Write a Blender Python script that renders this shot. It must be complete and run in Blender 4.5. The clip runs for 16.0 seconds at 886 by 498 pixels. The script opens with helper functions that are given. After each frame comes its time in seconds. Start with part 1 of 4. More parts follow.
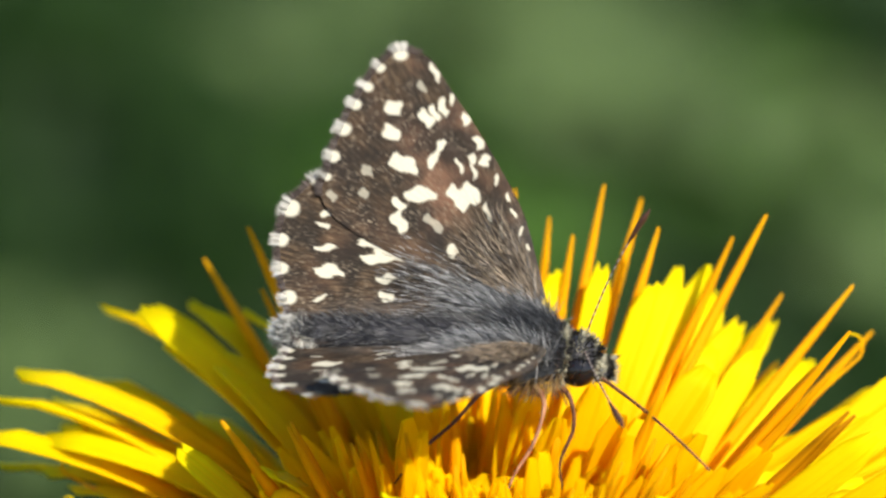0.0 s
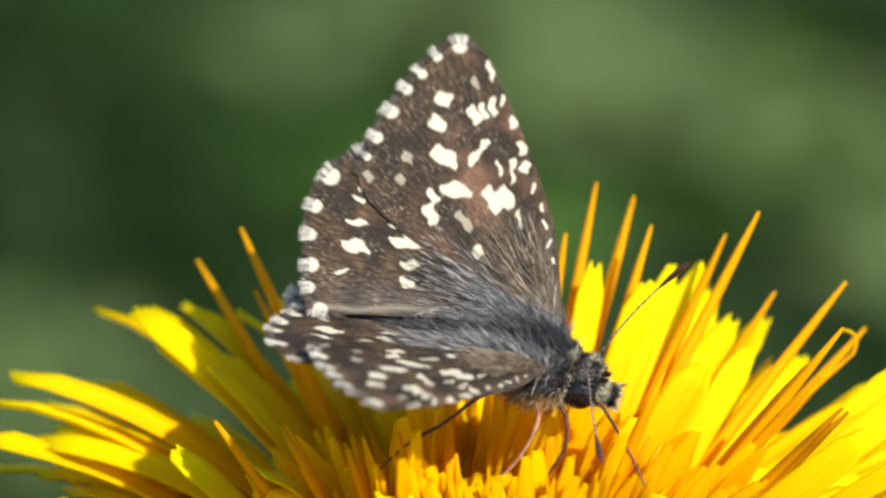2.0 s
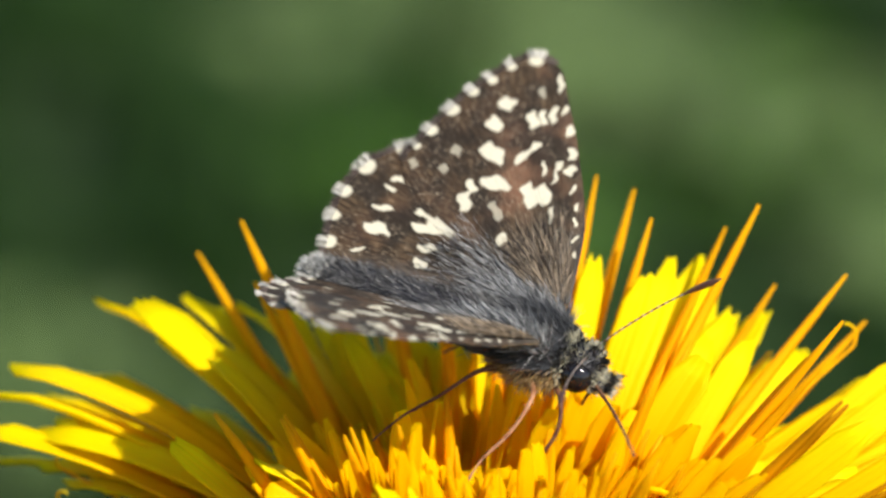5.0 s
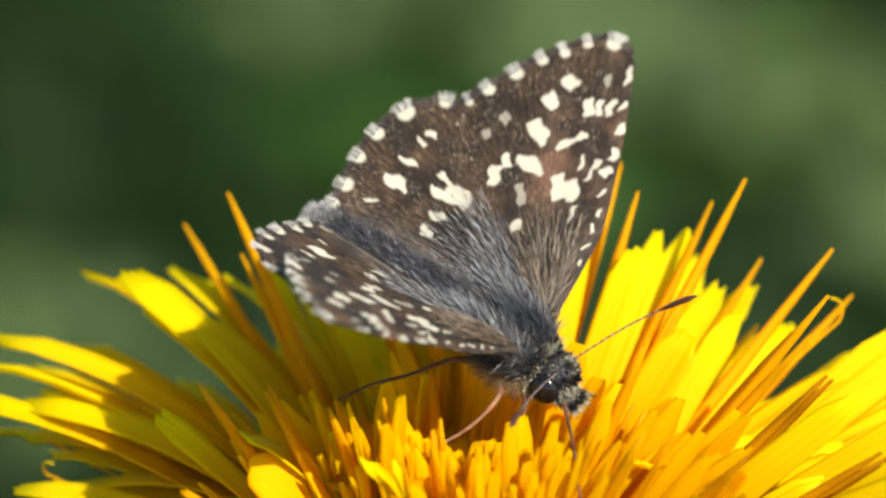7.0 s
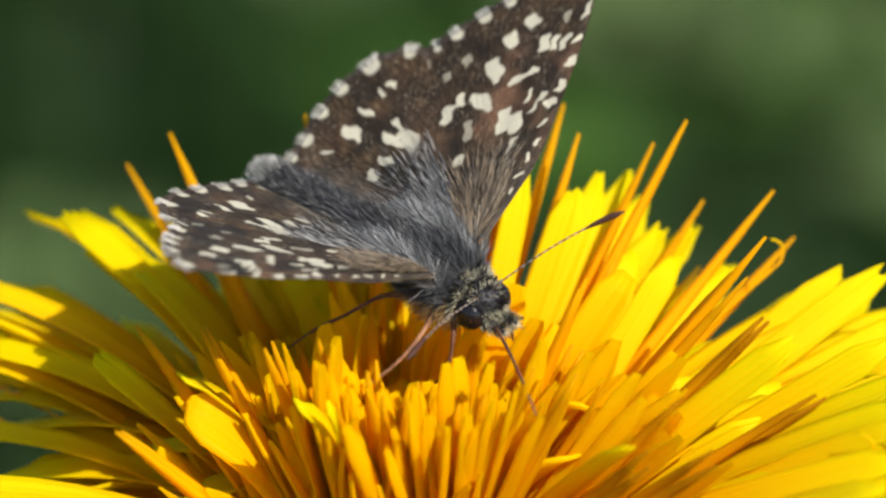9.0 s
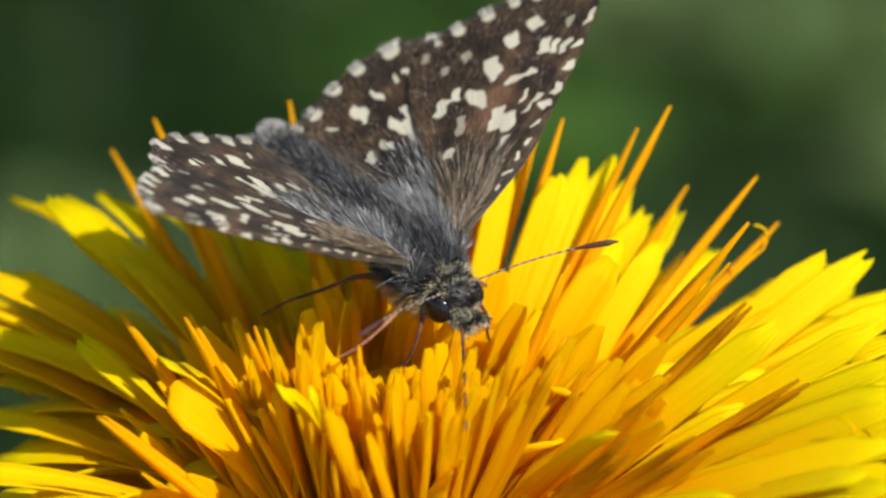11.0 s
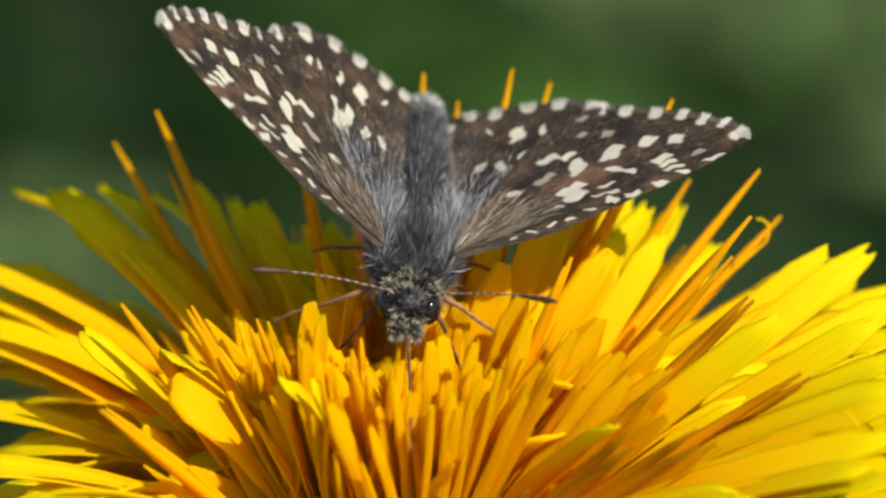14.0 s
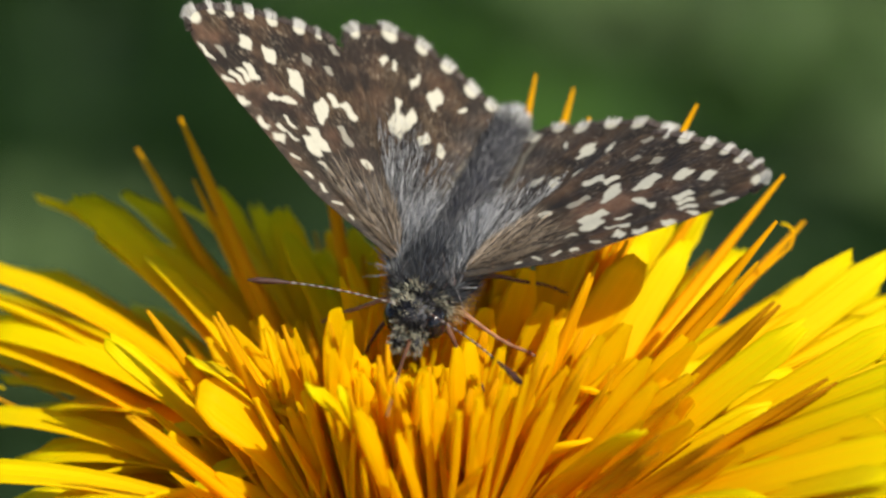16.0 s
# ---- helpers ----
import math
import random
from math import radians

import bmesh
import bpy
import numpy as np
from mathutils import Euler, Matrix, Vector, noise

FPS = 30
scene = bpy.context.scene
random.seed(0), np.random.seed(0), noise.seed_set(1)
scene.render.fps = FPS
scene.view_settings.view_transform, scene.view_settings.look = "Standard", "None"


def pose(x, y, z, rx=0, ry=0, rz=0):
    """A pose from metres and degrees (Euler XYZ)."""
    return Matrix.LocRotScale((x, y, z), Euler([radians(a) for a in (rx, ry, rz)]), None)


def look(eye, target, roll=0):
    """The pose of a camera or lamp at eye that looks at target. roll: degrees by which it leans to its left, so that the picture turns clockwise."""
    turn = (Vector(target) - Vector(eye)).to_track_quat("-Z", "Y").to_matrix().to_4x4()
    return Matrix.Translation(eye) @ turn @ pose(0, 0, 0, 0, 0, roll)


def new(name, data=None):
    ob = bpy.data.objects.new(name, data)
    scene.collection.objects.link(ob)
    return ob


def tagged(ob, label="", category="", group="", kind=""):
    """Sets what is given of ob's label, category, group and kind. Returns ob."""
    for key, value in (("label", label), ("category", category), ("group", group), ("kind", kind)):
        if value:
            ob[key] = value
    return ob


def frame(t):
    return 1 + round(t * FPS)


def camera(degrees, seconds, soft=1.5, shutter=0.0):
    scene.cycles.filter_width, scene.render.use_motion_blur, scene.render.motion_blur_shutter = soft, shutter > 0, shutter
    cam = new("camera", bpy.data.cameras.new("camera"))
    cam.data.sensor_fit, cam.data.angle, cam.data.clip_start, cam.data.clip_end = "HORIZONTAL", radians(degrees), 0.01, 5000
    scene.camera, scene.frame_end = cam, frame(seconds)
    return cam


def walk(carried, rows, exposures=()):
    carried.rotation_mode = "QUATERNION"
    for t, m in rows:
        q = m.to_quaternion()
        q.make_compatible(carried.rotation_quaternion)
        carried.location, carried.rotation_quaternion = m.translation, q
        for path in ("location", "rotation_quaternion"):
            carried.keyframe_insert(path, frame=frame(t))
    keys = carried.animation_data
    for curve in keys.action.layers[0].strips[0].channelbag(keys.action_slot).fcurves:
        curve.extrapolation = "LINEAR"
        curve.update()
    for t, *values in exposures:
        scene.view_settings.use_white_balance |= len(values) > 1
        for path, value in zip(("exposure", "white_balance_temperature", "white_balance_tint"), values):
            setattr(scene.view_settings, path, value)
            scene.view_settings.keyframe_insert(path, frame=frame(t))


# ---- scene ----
MM = 0.001

# ---- camera: a long lens held low, following the insect ----
PITCH = radians(25)
HEAD = Vector((0, 0, 160 * MM))  # centre of the flower's receptacle
RIGHT = Vector((1, 0, 0))
UP = Vector((0, math.sin(PITCH), math.cos(PITCH)))
AHEAD = Vector((0, math.cos(PITCH), -math.sin(PITCH)))
EYE = HEAD + (-1.75 * RIGHT + 18.1 * UP - 344 * AHEAD) * MM
FOCAL = 784 / math.tan(radians(3.0))
cam = camera(6.0, 16.0, soft=2.5)
cam.data.dof.use_dof = True
cam.data.dof.focus_distance = 339.5 * MM
cam.data.dof.aperture_fstop = 40
PAN = [
    (0, 0.0, 0.0, 0.00),
    (0.5, -5.2, -8.8, -0.27),
    (1, -1.7, -10.0, 0.22),
    (1.5, -6.3, -10.0, 0.35),
    (2, -13.4, -1.4, -0.44),
    (2.5, -16.1, -2.0, -0.53),
    (3, -4.3, -13.4, 0.38),
    (3.5, -3.1, -6.3, 0.22),
    (4, -10.0, -5.3, -0.45),
    (5.25, -13.2, -16.8, -0.33),
    (6.5, -16.4, -28.3, -0.20),
    (7, -38.4, -62.7, -0.20),
    (7.5, -70.4, -95.1, -0.32),
    (8, -99.0, -117.8, 0.24),
    (8.5, -124.3, -143.8, -0.16),
    (9, -148.3, -167.1, -0.39),
    (9.5, -171.9, -177.3, -0.48),
    (12, -180.3, -206.7, -0.43),
    (12.5, -188.6, -213.6, -0.36),
    (13, -202.6, -211.6, -0.57),
    (13.5, -193.1, -204.3, -0.50),
    (14, -174.2, -205.2, -0.33),
    (14.5, -153.5, -198.3, -0.37),
    (15, -143.8, -187.0, -0.75),
    (15.5, -133.2, -188.1, -0.42),
    (16, -129.1, -195.0, -0.34),
]
SIDE = -0.055  # mm that the stand slides to the right for each unit of pan


def camera_pose(a, b, r):
    eye = EYE + RIGHT * SIDE * a * MM
    return look(eye, eye + AHEAD * FOCAL - RIGHT * (a + FOCAL * SIDE * a / 340) + UP * b, r)


walk(cam, [(t, camera_pose(a, b, r)) for t, a, b, r in PAN], [(0, 1.02), (6.5, 0.95), (9, 0.72), (12, 0.62), (16, 0.62)])

# ---- light: clear late afternoon, sun over the camera's right shoulder ----
SUN_DIR = Vector((0.47, -0.48, 0.74)).normalized()
world = bpy.data.worlds.new("world")
scene.world = world
world.use_nodes = True
wn = world.node_tree.nodes
sky = wn.new("ShaderNodeTexSky")
sky.sky_type = "NISHITA"
sky.sun_disc = False
sky.sun_elevation = math.asin(SUN_DIR.z)
sky.sun_rotation = math.atan2(SUN_DIR.x, SUN_DIR.y)
world.node_tree.links.new(sky.outputs[0], wn["Background"].inputs[0])
wn["Background"].inputs[1].default_value = 0.125
sun = new("sun", bpy.data.lights.new("sun", "SUN"))
sun.data.energy = 4.5
sun.data.angle = radians(0.5)
sun.data.color = (1.0, 0.95, 0.87)
sun.matrix_world = look(SUN_DIR * 5, (0, 0, 0))


# ---- materials ----
class Nodes:
    """A short way to write a node material."""

    def __init__(self, name):
        self.mat = bpy.data.materials.new(name)
        self.mat.use_nodes = True
        self.tree = self.mat.node_tree
        self.bsdf = self.tree.nodes["Principled BSDF"]
        self.out = self.tree.nodes["Material Output"]

    def add(self, kind, **props):
        n = self.tree.nodes.new(kind)
        if "data_type" in props:
            n.data_type = props["data_type"]
        if "blend_type" in props:
            n.blend_type = props["blend_type"]
        if "operation" in props:
            n.operation = props["operation"]
        if "uv_map" in props:
            n.uv_map = props["uv_map"]
        if "attribute_name" in props:
            n.attribute_name = props["attribute_name"]
        return n

    def link(self, a, b):
        self.tree.links.new(a, b)

    def noise(self, vec, scale, detail=3.0):
        n = self.add("ShaderNodeTexNoise")
        n.inputs["Scale"].default_value = scale
        n.inputs["Detail"].default_value = detail
        if vec is not None:
            self.link(vec, n.inputs["Vector"])
        return n.outputs["Fac"]

    def ramp(self, fac, stops):
        n = self.add("ShaderNodeValToRGB")
        el = n.color_ramp.elements
        while len(el) < len(stops):
            el.new(0.5)
        for e, (pos, col) in zip(el, stops):
            e.position, e.color = pos, (*col, 1)
        self.link(fac, n.inputs[0])
        return n.outputs[0]

    def mix(self, fac, a, b, blend="MIX"):
        n = self.add("ShaderNodeMix", data_type="RGBA", blend_type=blend)
        for value, sock in ((fac, n.inputs[0]), (a, n.inputs[6]), (b, n.inputs[7])):
            if isinstance(value, (int, float)):
                sock.default_value = value
            elif isinstance(value, tuple):
                sock.default_value = (*value, 1)
            else:
                self.link(value, sock)
        return n.outputs[2]

    def math(self, op, a, b=0.0):
        n = self.add("ShaderNodeMath", operation=op)
        for value, sock in ((a, n.inputs[0]), (b, n.inputs[1])):
            if isinstance(value, (int, float)):
                sock.default_value = value
            else:
                self.link(value, sock)
        return n.outputs[0]

    def bump(self, height, distance, strength=0.6):
        n = self.add("ShaderNodeBump")
        n.inputs["Strength"].default_value = strength
        n.inputs["Distance"].default_value = distance
        self.link(height, n.inputs["Height"])
        self.link(n.outputs[0], self.bsdf.inputs["Normal"])
        return n.outputs[0]

    def surface(self, color, rough, translucent=0.0, specular=0.3):
        self.bsdf.inputs["Roughness"].default_value = rough
        self.bsdf.inputs["Specular IOR Level"].default_value = specular
        if isinstance(color, tuple):
            self.bsdf.inputs["Base Color"].default_value = (*color, 1)
        else:
            self.link(color, self.bsdf.inputs["Base Color"])
        if translucent:
            tr = self.add("ShaderNodeBsdfTranslucent")
            if isinstance(color, tuple):
                tr.inputs[0].default_value = (*color, 1)
            else:
                self.link(color, tr.inputs[0])
            mx = self.add("ShaderNodeMixShader")
            mx.inputs[0].default_value = translucent
            self.link(self.bsdf.outputs[0], mx.inputs[1])
            self.link(tr.outputs[0], mx.inputs[2])
            self.link(mx.outputs[0], self.out.inputs[0])
        return self.mat


def petal_material(name, base, middle, tip, translucent):
    """Florets: deep orange at the throat, yellow at the tip, fine lengthwise ribs."""
    n = Nodes(name)
    uv = n.add("ShaderNodeUVMap", uv_map="UVMap")
    sep = n.add("ShaderNodeSeparateXYZ")
    n.link(uv.outputs[0], sep.inputs[0])
    rnd = n.add("ShaderNodeObjectInfo").outputs["Random"]
    isl = n.add("ShaderNodeNewGeometry").outputs["Random Per Island"]
    vary = n.math("ADD", n.math("MULTIPLY", rnd, 0.14), n.math("MULTIPLY", isl, 0.10))
    along = n.math("ADD", sep.outputs[1], n.math("SUBTRACT", vary, 0.12))
    col = n.ramp(along, [(0.36, base), (0.70, middle), (0.96, tip)])
    stretch = n.add("ShaderNodeMapping")
    stretch.inputs["Scale"].default_value = (9, 0.7, 1)
    n.link(uv.outputs[0], stretch.inputs[0])
    rib = n.noise(stretch.outputs[0], 2.2, 2)
    col = n.mix(n.math("MULTIPLY", rib, 0.35), col, tuple(c * 0.72 for c in middle))
    line = n.math("ABSOLUTE", n.math("SINE", n.math("MULTIPLY", sep.outputs[0], 14.0)))
    line = n.math("POWER", line, 6.0)
    col = n.mix(n.math("MULTIPLY", line, 0.20), col, base)
    patch = n.noise(uv.outputs[0], 3.0, 2)
    col = n.mix(n.math("MULTIPLY", patch, 0.25), col, tip)
    n.bump(n.math("SUBTRACT", rib, n.math("MULTIPLY", line, 0.6)), 0.00006, 0.5)
    return n.surface(col, 0.6, translucent, 0.06)


STRAP_MAT = petal_material("ray_yellow", (0.97, 0.46, 0.0), (0.91, 0.59, 0.0), (0.78, 0.69, 0.0), 0.50)
SPIKE_MAT = petal_material("young_floret_orange", (0.97, 0.47, 0.0), (0.95, 0.44, 0.0), (0.70, 0.36, 0.0), 0.45)
# orange at the foot, dark brown towards the tip
BROWN_TIP_MAT = petal_material("young_floret_browned", (0.97, 0.46, 0.0), (0.80, 0.33, 0.0), (0.26, 0.10, 0.0), 0.30)
INNER_MAT = petal_material("inner_floret_orange_yellow", (0.98, 0.62, 0.0), (0.98, 0.61, 0.0), (0.96, 0.66, 0.0), 0.62)


def plain(name, dark, light, scale, rough, translucent=0.0, bump=0.0):
    """Two-tone surface broken up by noise at a given scale (1/m)."""
    n = Nodes(name)
    tc = n.add("ShaderNodeTexCoord").outputs["Object"]
    f = n.math("ADD", n.math("MULTIPLY", n.noise(tc, scale, 4), 0.7), n.math("MULTIPLY", n.noise(tc, scale * 0.13, 2), 0.3))
    col = n.ramp(f, [(0.32, dark), (0.68, light)])
    if bump:
        n.bump(f, bump)
    return n.surface(col, rough, translucent)


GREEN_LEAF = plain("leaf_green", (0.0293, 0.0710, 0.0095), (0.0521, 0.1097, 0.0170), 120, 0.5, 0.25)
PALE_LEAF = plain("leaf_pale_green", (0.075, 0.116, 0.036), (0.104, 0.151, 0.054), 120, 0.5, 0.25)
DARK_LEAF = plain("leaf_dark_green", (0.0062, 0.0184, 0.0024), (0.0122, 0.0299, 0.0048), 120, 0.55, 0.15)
STEM_MAT = plain("stem_green", (0.10, 0.17, 0.05), (0.17, 0.22, 0.08), 400, 0.45, 0.1)
# the meadow floor's shade is put into its dark green colour
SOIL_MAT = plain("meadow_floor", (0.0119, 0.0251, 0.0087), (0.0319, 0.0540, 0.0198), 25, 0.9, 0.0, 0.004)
SKIN_MAT = plain("dark_cuticle", (0.010, 0.010, 0.012), (0.035, 0.032, 0.034), 2500, 0.55, 0.0, 0.00004)
LEG_MAT = plain("leg_brown", (0.14, 0.058, 0.028), (0.36, 0.19, 0.10), 1800, 0.5)
DARK_LEG_MAT = plain("leg_dark_brown", (0.045, 0.018, 0.010), (0.15, 0.068, 0.036), 1800, 0.5)
for matt in (LEG_MAT, DARK_LEG_MAT, GREEN_LEAF, PALE_LEAF, DARK_LEAF, SOIL_MAT):
    matt.node_tree.nodes["Principled BSDF"].inputs["Specular IOR Level"].default_value = 0.08
EYE_MAT = plain("eye_black", (0.004, 0.004, 0.005), (0.012, 0.010, 0.010), 9000, 0.12)


def hair_material(name, dark, pale):
    n = Nodes(name)
    isl = n.add("ShaderNodeNewGeometry").outputs["Random Per Island"]
    return n.surface(n.ramp(isl, [(0.30, dark), (0.90, pale)]), 0.45, 0.15, 0.4)


FUR_MAT = hair_material("fur_slate_grey", (0.007, 0.0075, 0.009), (0.078, 0.080, 0.083))
WING_FUR_MAT = hair_material("fur_pale_grey", (0.012, 0.011, 0.011), (0.36, 0.35, 0.33))


def banded_hair_material(name, dark, pale):
    n = Nodes(name)
    tc = n.add("ShaderNodeTexCoord").outputs["Object"]
    isl = n.add("ShaderNodeNewGeometry").outputs["Random Per Island"]
    squash = n.add("ShaderNodeMapping")
    squash.inputs["Scale"].default_value = (1.0, 0.30, 0.45)
    n.link(tc, squash.inputs[0])
    f = n.math("ADD", n.noise(squash.outputs[0], 2900, 1), n.math("MULTIPLY", n.math("SUBTRACT", isl, 0.5), 0.10))
    return n.surface(n.ramp(f, [(0.46, dark), (0.56, pale)]), 0.5, 0.1, 0.3)


HEAD_FUR_MAT = banded_hair_material("fur_head", (0.008, 0.007, 0.006), (0.34, 0.315, 0.22))
ABDOMEN_FUR_MAT = hair_material("fur_abdomen", (0.007, 0.007, 0.008), (0.12, 0.115, 0.11))
ROOT_FUR_MAT = hair_material("fur_grey", (0.037, 0.039, 0.040), (0.39, 0.385, 0.375))
FOREWING_FUR_MAT = hair_material("fur_tan", (0.023, 0.015, 0.009), (0.33, 0.25, 0.165))
BELLY_FUR_MAT = hair_material("fur_belly", (0.14, 0.085, 0.03), (0.40, 0.27, 0.12))
TUFT_MAT = hair_material("fur_tail", (0.40, 0.39, 0.35), (0.80, 0.78, 0.72))


def wing_material():
    """Scales: dark brown, white spots and grey dusting from the mesh's own marks, streaked along the veins."""
    n = Nodes("wing_scales")
    at = n.add("ShaderNodeAttribute", attribute_name="mark")
    sep = n.add("ShaderNodeSeparateColor")
    n.link(at.outputs["Color"], sep.inputs[0])
    uv = n.add("ShaderNodeUVMap", uv_map="UVMap").outputs[0]
    st = n.add("ShaderNodeMapping")
    st.inputs["Scale"].default_value = (70, 9, 1)
    n.link(uv, st.inputs[0])
    streak = n.noise(st.outputs[0], 1.6, 4)
    tc = n.add("ShaderNodeTexCoord").outputs["Object"]
    grain = n.noise(tc, 9000, 3)
    broad = n.noise(tc, 420, 3)
    col = n.ramp(streak, [(0.30, (0.011, 0.007, 0.004)), (0.52, (0.041, 0.025, 0.012)), (0.72, (0.140, 0.093, 0.050))])
    # reddish brown, its tint also holding a sunlit sheen near the front edge
    red = n.math("MULTIPLY", sep.outputs[2], n.ramp(broad, [(0.42, (0, 0, 0)), (0.62, (1, 1, 1))]))
    col = n.mix(n.math("MULTIPLY", red, 0.6), col, (0.21, 0.105, 0.060))
    col = n.mix(n.math("MULTIPLY", grain, 0.5), col, (0.021, 0.014, 0.009))
    blot = n.ramp(n.noise(tc, 550, 3), [(0.44, (1, 1, 1)), (0.60, (0, 0, 0))])
    col = n.mix(n.math("MULTIPLY", blot, 0.8), col, (0.010, 0.008, 0.006))
    hairy = n.math("MULTIPLY", sep.outputs[1], n.ramp(streak, [(0.38, (0.1, 0.1, 0.1)), (0.62, (1, 1, 1))]))
    col = n.mix(n.math("MULTIPLY", hairy, 0.5), col, (0.120, 0.110, 0.096))
    fine = n.add("ShaderNodeMapping")
    fine.inputs["Scale"].default_value = (150, 26, 1)
    n.link(uv, fine.inputs[0])
    speck = n.ramp(n.noise(fine.outputs[0], 1.3, 3), [(0.55, (0, 0, 0)), (0.70, (1, 1, 1))])
    patchy = n.ramp(n.noise(tc, 700, 2), [(0.40, (0.05, 0.05, 0.05)), (0.65, (1, 1, 1))])
    col = n.mix(n.math("MULTIPLY", n.math("MULTIPLY", speck, patchy), 0.8), col, (0.28, 0.22, 0.145))
    white = n.mix(grain, (0.47, 0.435, 0.325), (0.36, 0.33, 0.245))
    col = n.mix(sep.outputs[0], col, white)
    n.bump(n.math("ADD", streak, n.math("MULTIPLY", grain, 0.4)), 0.00006, 0.7)
    return n.surface(col, 0.6, 0.12, 0.12)


WING_MAT = wing_material()


def underside_material():
    """Underside of the wings: olive tan with pale blotches between the veins."""
    n = Nodes("wing_underside")
    uv = n.add("ShaderNodeUVMap", uv_map="UVMap").outputs[0]
    st = n.add("ShaderNodeMapping")
    st.inputs["Scale"].default_value = (30, 5, 1)
    n.link(uv, st.inputs[0])
    streak = n.noise(st.outputs[0], 1.4, 3)
    tc = n.add("ShaderNodeTexCoord").outputs["Object"]
    col = n.ramp(streak, [(0.35, (0.10, 0.062, 0.026)), (0.65, (0.22, 0.15, 0.07))])
    pale = n.ramp(n.noise(tc, 620, 2), [(0.56, (0, 0, 0)), (0.64, (1, 1, 1))])
    col = n.mix(n.math("MULTIPLY", pale, 0.7), col, (0.46, 0.41, 0.30))
    n.bump(streak, 0.00005, 0.5)
    return n.surface(col, 0.65, 0.2, 0.1)


UNDER_MAT = underside_material()


def mark_material(name, low=(0.030, 0.020, 0.016), high=(0.10, 0.075, 0.06)):
    """Fringe and feelers: dark or white piece by piece, from the mesh's marks."""
    n = Nodes(name)
    at = n.add("ShaderNodeAttribute", attribute_name="mark")
    sep = n.add("ShaderNodeSeparateColor")
    n.link(at.outputs["Color"], sep.inputs[0])
    isl = n.add("ShaderNodeNewGeometry").outputs["Random Per Island"]
    pale = n.mix(isl, (0.50, 0.475, 0.41), (0.36, 0.335, 0.28))
    dark = n.mix(isl, low, high)
    return n.surface(n.mix(sep.outputs[0], dark, pale), 0.5, 0.1)


FRINGE_MAT = mark_material("fringe_scales")
ANTENNA_MAT = mark_material("antenna_rings", (0.045, 0.018, 0.011), (0.06, 0.025, 0.015))


# ---- mesh helpers ----
def mesh_of(name, verts, faces, material, uvs=None, marks=None, smooth=True):
    me = bpy.data.meshes.new(name)
    me.from_pydata([tuple(v) for v in verts], [], [tuple(f) for f in faces])
    me.materials.append(material)
    if uvs is not None:
        layer = me.uv_layers.new(name="UVMap")
        idx = np.empty(len(me.loops), dtype=np.int32)
        me.loops.foreach_get("vertex_index", idx)
        layer.data.foreach_set("uv", np.asarray(uvs, dtype=np.float32)[idx].ravel())
    if marks is not None:
        at = me.attributes.new("mark", "FLOAT_COLOR", "POINT")
        at.data.foreach_set("color", np.asarray(marks, dtype=np.float32).ravel())
    if smooth:
        me.polygons.foreach_set("use_smooth", np.ones(len(me.polygons), dtype=bool))
    me.update()
    return me


def part(name, me, parent=None, label="", m=None):
    ob = new(name, me)
    ob.parent = parent
    if m is not None:
        ob.matrix_basis = m
    return tagged(ob, label)


def tube(path, radii, sides=8, cap=True):
    """Verts, faces and uvs of a round tube along a path."""
    path = [Vector(p) for p in path]
    verts, faces, uvs = [], [], []
    for i, p in enumerate(path):
        d = (path[min(i + 1, len(path) - 1)] - path[max(i - 1, 0)]).normalized()
        a = d.cross(Vector((0.31, 0.87, 0.42))).normalized()
        b = d.cross(a)
        for k in range(sides):
            w = 2 * math.pi * k / sides
            verts.append(p + (a * math.cos(w) + b * math.sin(w)) * radii[i])
            uvs.append((k / sides, i / (len(path) - 1)))
    for i in range(len(path) - 1):
        for k in range(sides):
            j = (k + 1) % sides
            faces.append((i * sides + k, i * sides + j, (i + 1) * sides + j, (i + 1) * sides + k))
    if cap:
        faces.append(tuple(range(sides))[::-1])
        faces.append(tuple((len(path) - 1) * sides + k for k in range(sides)))
    return verts, faces, uvs


def smooth_path(ctrl, steps):
    """Catmull-Rom points through the controls."""
    c = [np.array(p, float) for p in ctrl]
    c = [2 * c[0] - c[1]] + c + [2 * c[-1] - c[-2]]
    pts = []
    for i in range(1, len(c) - 2):
        for s in range(steps):
            t = s / steps
            a, b, d, e = c[i - 1], c[i], c[i + 1], c[i + 2]
            pts.append(0.5 * (2 * b + (d - a) * t + (2 * a - 5 * b + 4 * d - e) * t * t + (3 * b - a - 3 * d + e) * t ** 3))
    pts.append(c[-2])
    return np.array(pts)


def hairs(points, dirs, lengths, width, bend, rng):
    """Verts and faces of many tapered hairs, two joints each."""
    n = len(points)
    side = np.cross(dirs, rng.normal(size=(n, 3)))
    side /= np.linalg.norm(side, axis=1)[:, None] + 1e-9
    l = lengths[:, None]
    mid = points + dirs * l * 0.55
    tip = points + dirs * l + bend * l
    w = side * width
    verts = np.stack([points - w, points + w, mid - w * 0.8, mid + w * 0.8, tip], 1).reshape(-1, 3)
    base = np.arange(n) * 5
    faces = [f for b in base for f in ((b, b + 1, b + 3, b + 2), (b + 2, b + 3, b + 4))]
    return verts, faces


# ---- ground and far plants ----
rng = np.random.default_rng(7)


